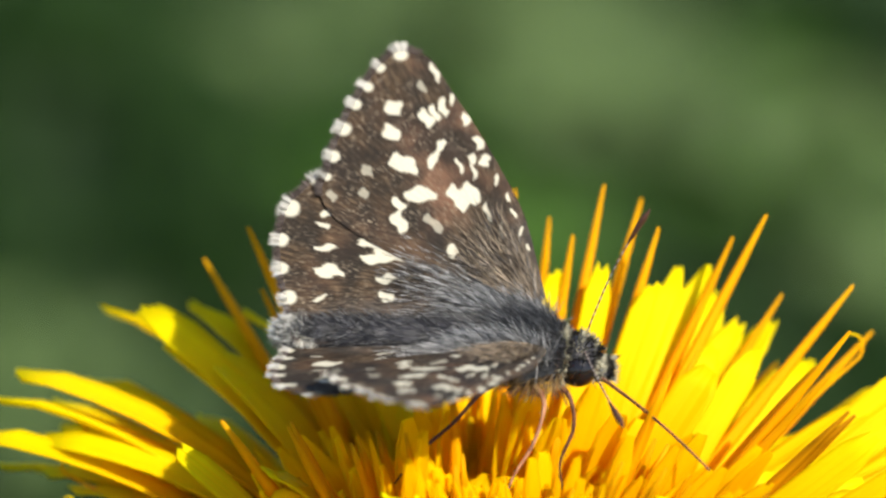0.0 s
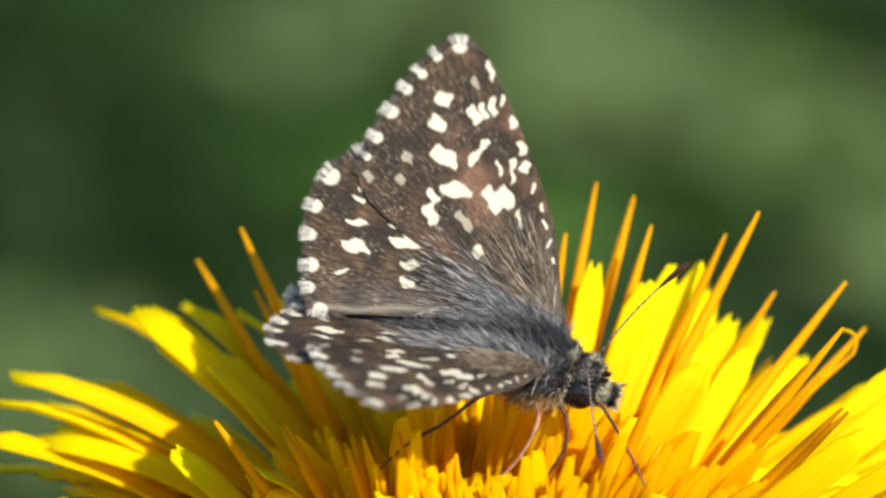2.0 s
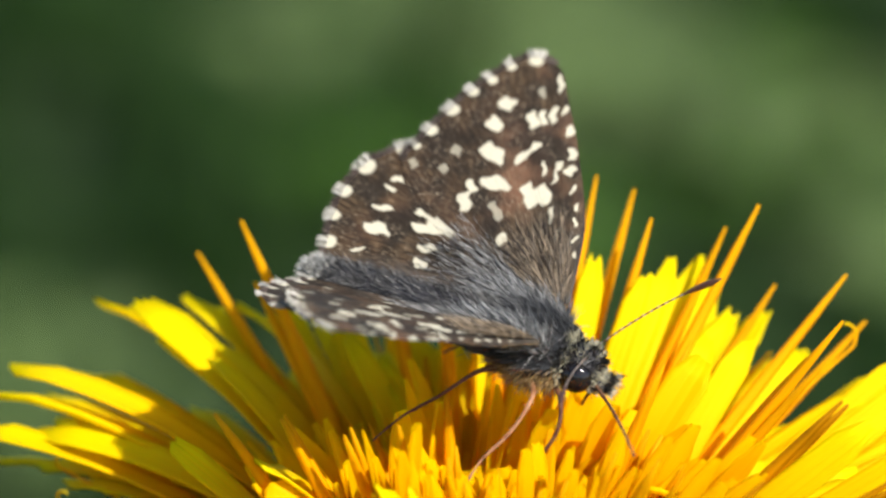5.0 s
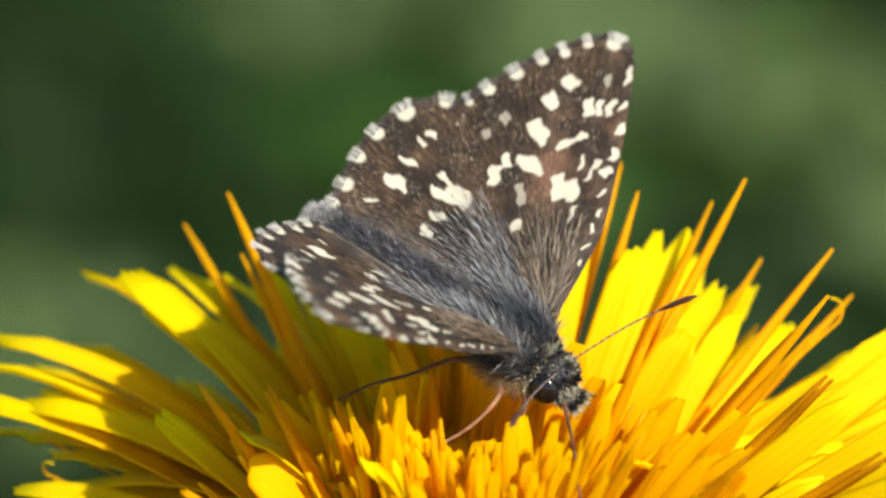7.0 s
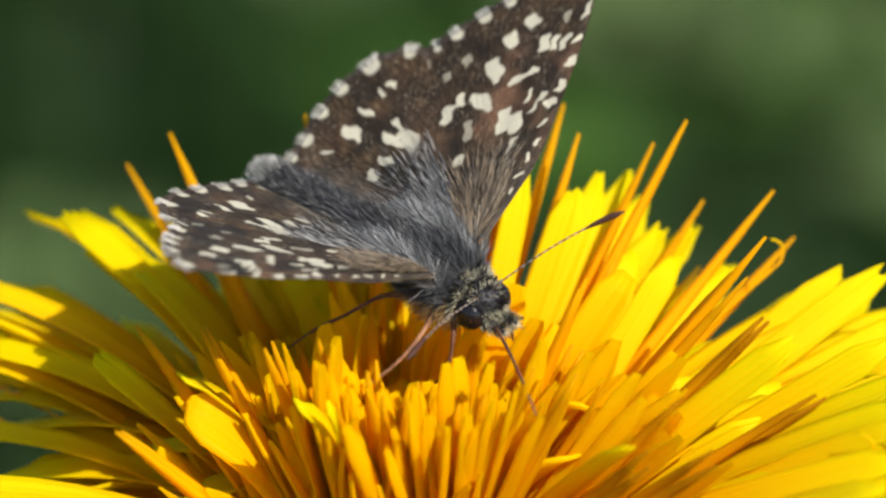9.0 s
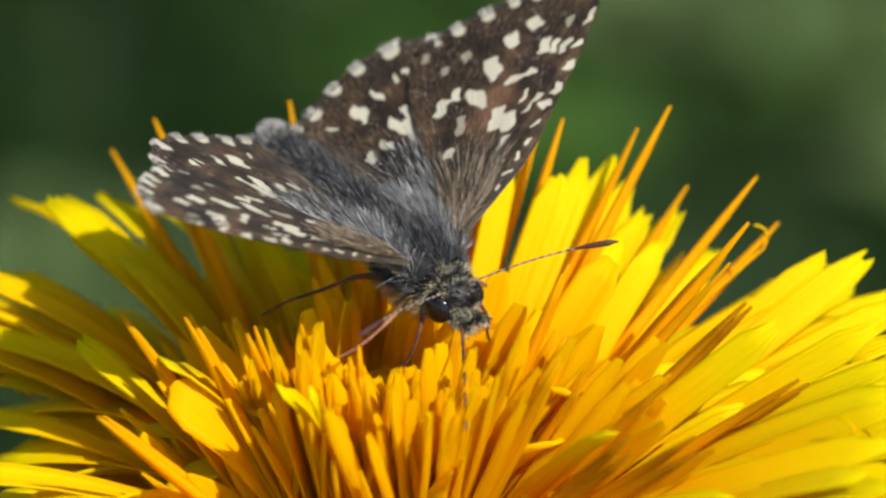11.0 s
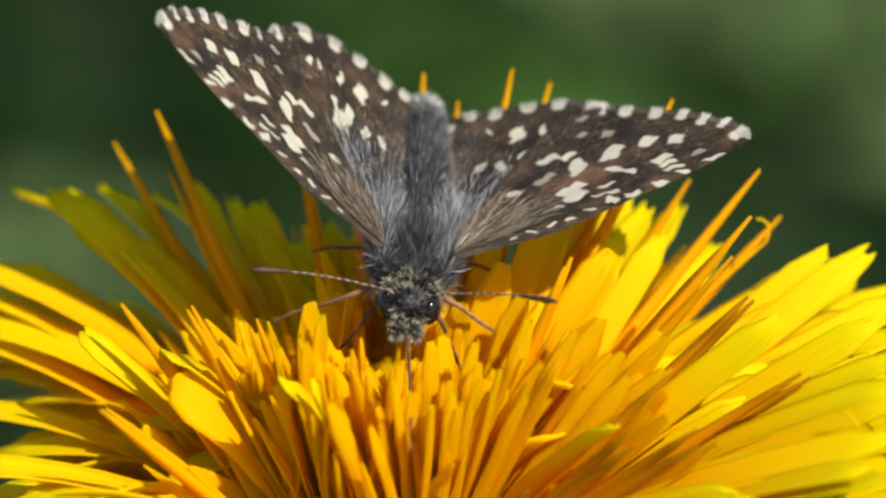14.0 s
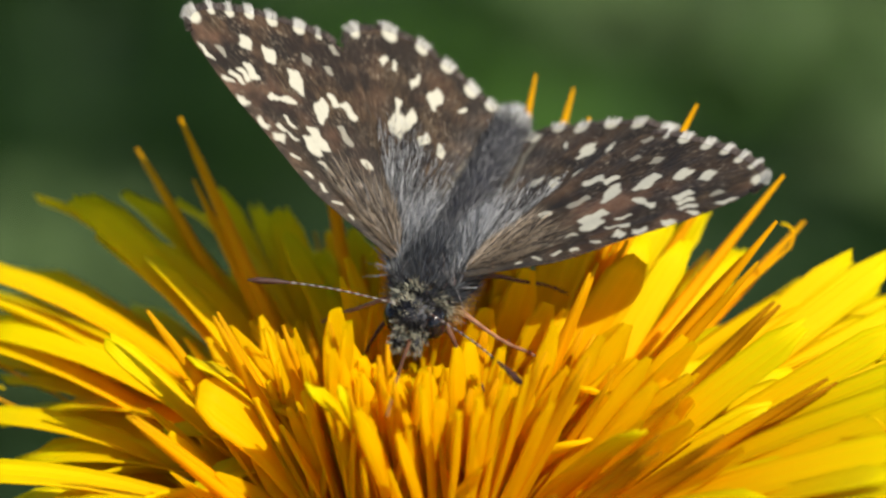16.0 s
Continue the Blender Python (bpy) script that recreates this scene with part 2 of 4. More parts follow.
def ground():
    xs = np.concatenate([-np.geomspace(60, 1.2, 8), np.linspace(-0.9, 0.9, 25), np.geomspace(1.2, 60, 8)])
    ys = np.concatenate([-np.geomspace(60, 1.2, 8), np.linspace(-0.9, 1.8, 37), np.geomspace(2.2, 60, 8)])
    verts = []
    for y in ys:
        for x in xs:
            near = 1.0 if max(abs(x), abs(y)) < 3 else 0.0
            verts.append((x, y, near * 0.012 * (noise.noise(Vector((x * 6, y * 6, 3))) - 0.4)))
    w = len(xs)
    faces = [(r * w + c, r * w + c + 1, (r + 1) * w + c + 1, (r + 1) * w + c) for r in range(len(ys) - 1) for c in range(w - 1)]
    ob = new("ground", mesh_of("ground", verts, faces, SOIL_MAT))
    return tagged(ob, "meadow floor with shade put into its dark green colour", "ground", kind="structure")


ground()


def grass():
    """Short blades on the meadow behind the flower."""
    n = 14000
    x = np.concatenate([rng.uniform(-0.30, 0.30, 4600), rng.normal(0, 0.75, n - 4600)])
    y = np.concatenate([rng.uniform(0.10, 0.95, 4600), rng.normal(0.4, 0.75, n - 4600)])
    clear = np.hypot(x, y + 0.31) > 0.12  # none right under the lens
    x, y = x[clear], y[clear]
    n = len(x)
    p = np.stack([x, y, np.full(n, -0.006)], 1)
    d = np.stack([rng.normal(0, 0.5, n), rng.normal(0, 0.5, n), np.ones(n)], 1)
    d /= np.linalg.norm(d, axis=1)[:, None]
    v, f = hairs(p, d, rng.uniform(0.015, 0.04, n), 0.0011, rng.normal(0, 0.18, (n, 3)), rng)
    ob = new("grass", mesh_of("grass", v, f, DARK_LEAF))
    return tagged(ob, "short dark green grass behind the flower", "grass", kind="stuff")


grass()


def broad_leaf(length, width, rise, material):
    """A pointed, keeled leaf blade that arches up from its base along +y."""
    nu, nv = 14, 9
    verts, faces = [], []
    for i in range(nu + 1):
        s = i / nu
        half = width * 0.5 * (math.sin(math.pi * min(1, s * 0.93 + 0.07) ** 0.8) ** 0.8 + 0.03)
        for j in range(nv):
            c = 2 * j / (nv - 1) - 1
            verts.append((c * half, s * length, rise * math.sin(math.pi * s * 0.75) + abs(c) * half * 0.25 + 0.03 * width * math.sin(9 * s + c)))
    for i in range(nu):
        for j in range(nv - 1):
            a = i * nv + j
            faces.append((a, a + 1, a + nv + 1, a + nv))
    return mesh_of("leaf", verts, faces, material)


def far_plant(x, y, label, leaves, material):
    """A low rosette of broad leaves on the ground."""
    plant = tagged(new("weed_plant"), label, "plant", "low plants behind the flower")
    plant.location = (x, y, -0.004)
    for turn, length, width, rise in leaves:
        me = broad_leaf(length, width, rise, material)
        leaf = part("leaf", me, plant, m=pose(0, 0, 0, 0, 0, turn))
        leaf.modifiers.new("thickness", "SOLIDIFY").thickness = 0.0006


PALE = "soft pale green leaves of a low meadow plant"
MID = "soft mid green leaves of a low meadow plant"
DARK = "soft dark green leaves of a low meadow plant"
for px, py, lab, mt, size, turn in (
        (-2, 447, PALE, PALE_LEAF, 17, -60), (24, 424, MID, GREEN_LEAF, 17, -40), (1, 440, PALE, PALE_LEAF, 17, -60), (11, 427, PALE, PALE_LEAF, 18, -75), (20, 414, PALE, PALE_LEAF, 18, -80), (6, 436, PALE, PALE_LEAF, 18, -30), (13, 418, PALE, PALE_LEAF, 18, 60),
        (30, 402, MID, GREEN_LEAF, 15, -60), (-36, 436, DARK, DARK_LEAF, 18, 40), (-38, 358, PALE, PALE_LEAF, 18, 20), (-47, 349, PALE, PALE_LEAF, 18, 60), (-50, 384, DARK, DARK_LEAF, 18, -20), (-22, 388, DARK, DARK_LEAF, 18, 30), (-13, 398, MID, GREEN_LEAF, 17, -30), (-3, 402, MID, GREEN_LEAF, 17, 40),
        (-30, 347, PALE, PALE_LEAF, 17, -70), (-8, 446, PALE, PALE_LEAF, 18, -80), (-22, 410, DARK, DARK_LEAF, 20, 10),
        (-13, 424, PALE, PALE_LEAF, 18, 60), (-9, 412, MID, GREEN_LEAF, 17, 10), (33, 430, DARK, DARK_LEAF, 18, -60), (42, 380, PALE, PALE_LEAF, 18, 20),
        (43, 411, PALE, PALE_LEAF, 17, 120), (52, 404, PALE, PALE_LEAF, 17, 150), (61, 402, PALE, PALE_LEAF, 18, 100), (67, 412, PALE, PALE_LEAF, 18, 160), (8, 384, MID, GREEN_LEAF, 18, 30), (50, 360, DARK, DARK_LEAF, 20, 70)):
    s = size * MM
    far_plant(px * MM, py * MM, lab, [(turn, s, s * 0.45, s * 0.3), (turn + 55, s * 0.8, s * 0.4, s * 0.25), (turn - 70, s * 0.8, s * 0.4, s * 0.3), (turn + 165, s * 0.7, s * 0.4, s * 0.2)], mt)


# ---- the dandelion ----
def strap_mesh(seed, material=None, arch=(0.03, 0.10)):
    """A ray floret of unit length along z: tube at the foot, flat cupped strap, five blunt teeth."""
    r = random.Random(seed)
    nu, nv = 11, 6
    cup, bow, twist, wave = r.uniform(0.12, 0.45), r.uniform(-0.02, 0.04), r.uniform(-0.4, 0.4), r.uniform(0, 6)
    curl = r.uniform(-0.03, 0.05)
    hump = r.uniform(*arch)
    teeth = [r.uniform(-0.024, 0.010) for _ in range(nv)]
    top, under, uvs = [], [], []
    for i in range(nu + 1):
        s = i / nu
        half = 0.018 + 0.045 * min(1, s / 0.55) ** 1.4
        if s > 0.9:
            half *= 1 - 0.45 * ((s - 0.9) / 0.1) ** 1.7
        fold = cup + 2.2 * max(0, 0.35 - s)
        for j in range(nv):
            c = 2 * j / (nv - 1) - 1
            z = s + (teeth[j] - 0.015 * c * c if i == nu else 0)
            x = c * half * math.cos(fold * abs(c))
            y = hump * 4 * s * (1 - s) - bow * s * s - curl * max(0, s - 0.75) * 2.2 + half * fold * c * c * 0.8 + 0.006 * math.sin(wave + 7 * s) * c
            a = twist * s
            top.append((x * math.cos(a) - y * math.sin(a), x * math.sin(a) + y * math.cos(a), z))
            under.append((x * math.cos(a) - (y - 0.009) * math.sin(a), x * math.sin(a) + (y - 0.009) * math.cos(a), z - (0.004 if i == nu else 0)))
            uvs.append((j / (nv - 1), s))
    n = len(top)
    faces = []
    for i in range(nu):
        for j in range(nv - 1):
            a = i * nv + j
            faces.append((a, a + nv, a + nv + 1, a + 1))
            faces.append((n + a, n + a + 1, n + a + nv + 1, n + a + nv))
        for j in (0, nv - 1):
            a = i * nv + j
            faces.append((a, a + nv, n + a + nv, n + a) if j else (a, n + a, n + a + nv, a + nv))
    for j in range(nv - 1):
        a = nu * nv + j
        faces.append((a, n + a, n + a + 1, a + 1))
    return mesh_of("ray_floret", top + under, faces, material or STRAP_MAT, uvs + uvs)


def spike_mesh(seed, material=None):
    """A still rolled floret of unit length along z: a slim rod with a blunt, frayed top."""
    r = random.Random(seed)
    bow, side = r.uniform(-0.02, 0.02), r.uniform(-0.015, 0.015)
    path, radii = [], []
    for i in range(10):
        s = i / 9
        path.append((side * s * s, -bow * s * s, s))
        radii.append(0.020 + 0.004 * math.sin(3 * s) - 0.004 * s)
    radii[-3] = 0.0175
    radii[-2] = 0.0135
    radii[-1] = 0.005
    v, f, uv = tube(path, radii, 7)
    return mesh_of("young_floret", v, f, material or SPIKE_MAT, uv)


def slim_mesh(seed, blunt=False):
    """A narrow inner floret of unit length along z: folded lengthwise, with a pointed or a blunt tip."""
    r = random.Random(seed)
    nu, nv = 10, 5
    fold, bow, side, twist = r.uniform(0.15, 0.5), r.uniform(-0.06, 0.07), r.uniform(-0.05, 0.05), r.uniform(-0.7, 0.7)
    if blunt:
        bow, side, twist = r.uniform(-0.16, -0.05), side * 0.4, twist * 0.3
    top, under, uvs = [], [], []
    for i in range(nu + 1):
        s = i / nu
        half = 0.020 + 0.014 * math.sin(min(1, s / 0.7) * 1.57)
        if blunt and s > 0.85:
            half *= 1 - 0.60 * ((s - 0.85) / 0.15) ** 2
        elif not blunt and s > 0.60:
            half *= 1 - 0.90 * ((s - 0.60) / 0.40) ** 1.6
        for j in range(nv):
            c = 2 * j / (nv - 1) - 1
            x, y = c * half, half * fold * c * c
            a = twist * s
            px, py = x * math.cos(a) - y * math.sin(a) + side * s * s, x * math.sin(a) + y * math.cos(a) - bow * s * s
            top.append((px, py, s))
            under.append((px + 0.010 * math.sin(a), py - 0.010 * math.cos(a), s))
            uvs.append((j / (nv - 1), s))
    n = len(top)
    faces = []
    for i in range(nu):
        for j in range(nv - 1):
            a = i * nv + j
            faces.append((a, a + nv, a + nv + 1, a + 1))
            faces.append((n + a, n + a + 1, n + a + nv + 1, n + a + nv))
        for j in (0, nv - 1):
            a = i * nv + j
            faces.append((a, a + nv, n + a + nv, n + a) if j else (a, n + a, n + a + nv, a + nv))
    return mesh_of("inner_floret", top + under, faces, INNER_MAT, uvs + uvs)


SLIMS = [slim_mesh(70 + k) for k in range(9)]
STRIPS = [slim_mesh(150 + k, True) for k in range(8)]
STRAPS = [strap_mesh(k) for k in range(9)]
ARCHED = [strap_mesh(120 + k, None, (0.12, 0.20)) for k in range(7)]
BROADS = [strap_mesh(90 + k, INNER_MAT) for k in range(6)]
SPIKES = [spike_mesh(40 + k) for k in range(6)]
BROWN_TIPS = [spike_mesh(60 + k, BROWN_TIP_MAT) for k in range(4)]


def floret_pose(az, el, length, width, roll, face=0.0, lean=0.0):
    """Foot on the domed receptacle, tip towards azimuth az and elevation el at that distance from its centre."""
    a, e = radians(az), radians(el)
    tip = Vector((math.cos(a) * math.cos(e), math.sin(a) * math.cos(e), math.sin(e))) * length
    foot = Vector((math.cos(a + lean), math.sin(a + lean), 0)) * 4.2 * math.cos(e) ** 0.8 + Vector((0, 0, 1.2 * math.sin(e)))
    d = tip - foot
    z = d.normalized()
    x = Vector((-math.sin(a), math.cos(a), 0))
    lit = z.cross(SUN_DIR)  # a blade turned square to the light
    lit = lit.normalized() * (1 if lit.dot(x) > 0 else -1)
    x = x * (1 - face) + lit * face
    x = (x - z * x.dot(z)).normalized()
    y = z.cross(x)
    turn = Matrix((x, y, z)).transposed().to_4x4() @ pose(0, 0, 0, 0, 0, roll)
    return Matrix.Translation(foot * MM) @ turn @ Matrix.Diagonal((width * MM, width * MM, d.length * MM, 1))


dandelion = tagged(new("dandelion"), "yellow dandelion flower head in full bloom on its green stem", "flower")
dandelion.location = HEAD


def stem():
    path = [(6 * math.sin(k * 0.25) * MM, 0.0, (-160 + k * 12.6) * MM) for k in range(13)]
    path = [(p[0] - path[-1][0], p[1], p[2]) for p in path]
    v, f, uv = tube(path, [2.6 * MM - 0.04 * MM * k for k in range(13)], 14)
    part("stem", mesh_of("stem", v, f, STEM_MAT, uv), dandelion, "hollow pale green flower stem")
    prof = [(1.5, -9.5), (3.6, -8.6), (5.2, -5.5), (5.4, -2.0), (4.8, 0.2), (2.4, 1.2), (0.1, 1.5)]
    verts, faces = [], []
    for r, z in prof:
        for k in range(18):
            w = 2 * math.pi * k / 18
            verts.append((r * math.cos(w) * MM, r * math.sin(w) * MM, z * MM))
    for i in range(len(prof) - 1):
        for k in range(18):
            j = (k + 1) % 18
            faces.append((i * 18 + k, i * 18 + j, (i + 1) * 18 + j, (i + 1) * 18 + k))
    part("receptacle", mesh_of("receptacle", verts, faces, STEM_MAT), dandelion, "green cup under the florets")
    bract = broad_leaf(13 * MM, 2.8 * MM, 1.5 * MM, STEM_MAT)
    for k in range(16):
        a = 360 / 16 * k
        up = 62 if k % 2 else -35
        part("bract", bract, dandelion, m=pose(0, 0, 0, 0, 0, a) @ pose(0, 4.9 * MM, -6 * MM, up, 0, 0))


stem()

# florets that stand out one by one: azimuth, elevation, reach in mm
YOUNG = [
    (43, 46.8, 22.8), (32, 38.2, 22.6), (70, 48.8, 22.0), (65, 46.4, 22.0),
    (56, 50.9, 20.5), (78, 47.0, 20.5), (73, 50.7, 19.5), (85, 48.3, 21.5),
    (47, 45.5, 21.5), (43, 36.3, 21.0), (5, 46.6, 21.5), (35, 28.4, 22.5),
    (129, 35.4, 22.5), (128, 43.0, 22.0), (129, 41.2, 19.5), (-7, 42.2, 20.0),
    (-25, 43.9, 17.0), (-13, 32.1, 20.5), (-39, 35.2, 19.5), (-46, 38.1, 18.0),
    (-63, 37.9, 16.0), (5, 62.6, 16.0), (-149, 64.3, 14.5), (-165, 57.9, 15.5),
    (-172, 50.0, 17.0), (-145, 40.2, 18.0), (-108, 57.9, 15.0), (-104, 66.4, 14.0),
    (-95, 61.5, 14.5), (98, 51.2, 21.5), (108, 47.4, 21.0), (1, 46.8, 20.0),
    (-179, 49.3, 16.4), (-173, 58.0, 14.9), (-161, 66.2, 13.8), (-153, 41.0, 16.2),
    (-110, 74.0, 13.0), (11, 45.7, 19.0), (-8, 43.1, 20.0), (-17, 34.2, 21.0),
    (-34, 36.5, 18.5), (-43, 39.7, 17.5), (-18, 44.1, 16.0), 
    (-5, 63.0, 16.0), (-132, 70.4, 14.5),
]
RAYS = [
    (152, 24.6, 24.0), (158, 23.3, 21.2), (140, 13.7, 21.0), (150, 11.4, 24.0),
    (136, 25.0, 24.5), (134, 29.1, 22.5), (130, 30.1, 22.0), (140, 32.6, 20.5),
    (146, 8.5, 19.0), (-139, 28.3, 21.0), (140, 20.9, 17.5), (133, 26.0, 14.2),
    (64, 52.6, 18.5), (53, 46.5, 19.5), (52, 42.8, 20.5), (48, 35.6, 19.5),
    (46, 33.1, 20.5), (40, 28.3, 20.0), (32, 23.5, 22.5), (29, 21.9, 23.5),
    (-3, 30.9, 24.0), (76, 50.1, 18.0), (53, 50.8, 18.3), (-10, 28.0, 23.5),
    (-20, 26.3, 23.0), (-31, 24.6, 23.0), (114, 37.1, 18.0), (-9, 39.5, 20.5),
    (-114, 58.5, 14.5), (144, 40.2, 17.5), (54, 34.6, 20.5), (24, 29.6, 22.6),
    (21, 23.2, 23.0), (19, 22.7, 24.5), (-2, 26.8, 25.0), (-12, 25.5, 24.5),
    (-18, 22.1, 24.0), (22, 27.5, 24.1), (25, 29.9, 20.5), (156, 22.6, 24.0),
    (160, 20.3, 24.0),
    (175, 40.9, 16.4), (-170, 52.5, 14.3), (163, 18.4, 17.2), (176, 15.1, 14.8),
    (147, 15.2, 21.7), (144, 17.4, 23.4),
    (-120, 59.2, 14.5), (45, 23.6, 21.0),
    (35, 21.3, 23.0), (32, 19.6, 23.5), (24, 21.3, 24.5), (-3, 31.9, 23.5),
    (-12, 30.5, 24.5), (-21, 29.1, 25.0), (-26, 27.7, 25.0), (-31, 26.3, 25.0),
    (-31, 24.0, 26.0), (-45, 42.4, 17.5), (152, 14.2, 19.7), (169, 14.1, 17.1),
    (160, 13.2, 18.9), (-178, 13.6, 15.4),
    (141, 20.1, 23.0), (146, 17.1, 22.3), (151, 14.3, 21.6), (141, 33.8, 21.9),
    (127, 33.0, 20.2), (120, 32.9, 20.2), (115, 33.0, 19.2), (136, 34.1, 19.1),
]
rf = random.Random(3)
for az, el, reach in YOUNG:
    part("young_floret", rf.choice(BROWN_TIPS if -70 < az < -6 else SPIKES), dandelion, m=floret_pose(az, el, reach, 13 + rf.uniform(-1, 2), rf.uniform(0, 360)))
for az, el, reach in RAYS:
    part("ray_floret", rf.choice(ARCHED if abs(az) > 125 and el < 40 else STRAPS), dandelion, m=floret_pose(az, el, reach, rf.uniform(9, 12) if el > 28 else rf.uniform(11, 14), rf.uniform(-6, 24) if abs(az) > 120 else rf.uniform(-20, 20), 0.0 if abs(az) > 120 else 0.7))


def crown_limit(x, near):
    """How high (across the line of sight, mm) the crown may reach at x."""
    far = np.interp(x, [-24, -19, -15, -12, -9, 0, 4, 8, 11, 14, 17, 24], [6, 9.5, 12, 14, 14.5, 15, 15.5, 16, 15, 13, 11.5, 9])
    front = np.interp(x, [-24, -16, -10, -6, -3, 2, 6, 10, 16, 24], [6, 9, 10.8, 10.8, 9.6, 8.7, 10.2, 12.5, 11, 7])
    return front if near else far


def fill_florets(zones, seed):
    """Florets that crowd the head, zone by zone, kept under the crown's outline."""
    r = random.Random(seed)
    out = []
    for count, azimuths, elevations, reaches, shares, widths in zones:
        for k in range(count):
            az = azimuths[0] + (azimuths[1] - azimuths[0]) * ((k + 0.5 + r.uniform(-0.5, 0.5)) / count)
            el = r.uniform(*elevations)
            reach = r.uniform(*reaches)
            a, e = radians(az), radians(el)
            d = Vector((math.cos(a) * math.cos(e), math.sin(a) * math.cos(e), math.sin(e)))
            high = d.dot(UP)
            top = crown_limit(d.x * reach, d.y * reach < 2.5)
            if high > 0 and reach * high > top:
                reach = top / high * r.uniform(0.74, 1.02)
            if -17 < d.x * reach < -2.5 and reach * high > 11.5 and d.y * reach < 8:
                reach = r.uniform(8.8, 11.5) / high  # a hollow in the disc beside the insect
            if abs(d.x * reach) < 8 and -3 < d.y * reach < 11 and d.z * reach > 12:
                reach = r.uniform(10.5, 12) / d.z  # kept below the insect
            if reach < 5:
                continue
            kind = r.choices((0, 1, 2, 3, 4), shares)[0]
            w = r.uniform(*widths) * (0.72, 0.85, 1.0, 0.8, 0.85)[kind]
            roll = (r.uniform(0, 360), r.uniform(-60, 60), r.uniform(-26, 26), r.uniform(-26, 26), r.uniform(-20, 20))[kind]
            face = (0.0, 0.6, 0.0 if d.x * reach < -8 else 0.65, 0.65, 0.95)[kind]
            out.append((r.choice((SPIKES, SLIMS, ARCHED if abs(az) > 125 else STRAPS, BROADS, STRIPS)[kind]), floret_pose(az, el, reach, w, roll, face, r.gauss(0, 0.1 if kind == 4 else 0.35))))
    return out


# florets to a zone: count, azimuth, elevation, reach in mm, shares of rolled, slim, flat, still orange and blunt narrow ones, width
OUTER = [
    (26, (-66, -25), (6, 30), (19, 23.5), (0, 0, 1, 0, 0), (11, 15)),
    (50, (-25, 34), (6, 32), (22, 25), (0, 0, 1, 0, 0), (12, 16)),
    (20, (-72, 80), (46, 74), (12.5, 17), (0.3, 0.3, 0, 0.1, 0.3), (18, 23)),
    (70, (-150, -40), (50, 78), (11, 15), (0.12, 0.16, 0, 0, 0.72), (13, 18)),
    (44, (64, 215), (44, 72), (11, 14.5), (0.3, 0.5, 0, 0, 0.2), (19, 25)),
    (30, (-140, -60), (-14, 6), (18, 22), (0, 0, 1, 0, 0), (12, 15)),
    (12, (-168, -142), (6, 26), (17, 20.5), (0, 0, 1, 0, 0), (10, 13)),
    (12, (124, 175), (0, 18), (17, 20), (0, 0, 1, 0, 0), (11, 14)),
    (50, (36, 122), (26, 48), (17, 20.5), (0.2, 0.15, 0.65, 0, 0), (10, 14)),
    (16, (-80, -30), (48, 70), (12, 15), (0.05, 0.2, 0, 0, 0.75), (13, 18)),
    (22, (-34, -4), (34, 56), (14, 17), (0.05, 0.2, 0, 0, 0.75), (13, 18)),
]
INNER = [
    (90, (-180, 180), (58, 88), (5.5, 8), (0, 1, 0, 0, 0), (24, 32)),
    (44, (-150, -30), (56, 80), (9, 12), (0, 0.1, 0, 0, 0.9), (17, 22)),
    (70, (-30, 60), (26, 62), (9, 14), (0, 0.4, 0, 0.1, 0.5), (20, 27)),
    (60, (60, 210), (32, 64), (9, 13.5), (0, 0.9, 0, 0.1, 0), (22, 29)),
    (34, (-150, -30), (10, 45), (7, 9.5), (0, 0.1, 0, 0, 0.9), (22, 29)),
    (56, (-30, 125), (-2, 30), (12, 18), (0, 0.1, 0.5, 0.1, 0.3), (12, 16)),
    (34, (125, 210), (-2, 36), (10, 14), (0, 0.7, 0.1, 0, 0.2), (12, 16)),
]
for me, m in fill_florets(OUTER, 11):
    part(me.name.split(".")[0], me, dandelion, m=m)


def crowd():
    """The packed florets between them, too close to tell apart."""
    verts, faces, uvs, slots, base = [], [], [], [], 0
    kinds = [INNER_MAT, STRAP_MAT, SPIKE_MAT]
    for me, m in fill_florets(INNER, 29):
        verts += [tuple(m @ v.co) for v in me.vertices]
        faces += [tuple(base + i for i in p.vertices) for p in me.polygons]
        slots += [kinds.index(me.materials[0])] * len(me.polygons)
        layer = me.uv_layers[0].data
        got = [None] * len(me.vertices)
        for lp in me.loops:
            got[lp.vertex_index] = tuple(layer[lp.index].uv)
        uvs += got
        base += len(me.vertices)
    packed = mesh_of("floret_mass", verts, faces, INNER_MAT, uvs)
    packed.materials.append(STRAP_MAT)
    packed.materials.append(SPIKE_MAT)
    packed.polygons.foreach_set("material_index", slots)
    ob = part("floret_mass", packed, dandelion, "crowded yellow inner florets")
    tagged(ob, kind="stuff")


crowd()


def style_curl(az, el, reach, turns, size):
    """A thread-thin style whose end curls over."""
    a, e = radians(az), radians(el)
    d = Vector((math.cos(a) * math.cos(e), math.sin(a) * math.cos(e), math.sin(e)))
    side = Vector((-math.sin(a), math.cos(a), 0.2)).normalized()
    up = d.cross(side)
    path = [d * reach * s for s in (0.6, 0.75, 0.9)]
    for k in range(1, 12):
        w = turns * k / 11
        path.append(d * (reach * 0.9 + size * math.sin(w)) + up * size * (1 - math.cos(w)) + side * 0.04 * k)
    v, f, uv = tube([p * MM for p in path], [0.06 * MM] * len(path), 5)
    part("style", mesh_of("style", v, f, STRAP_MAT, uv), dandelion)


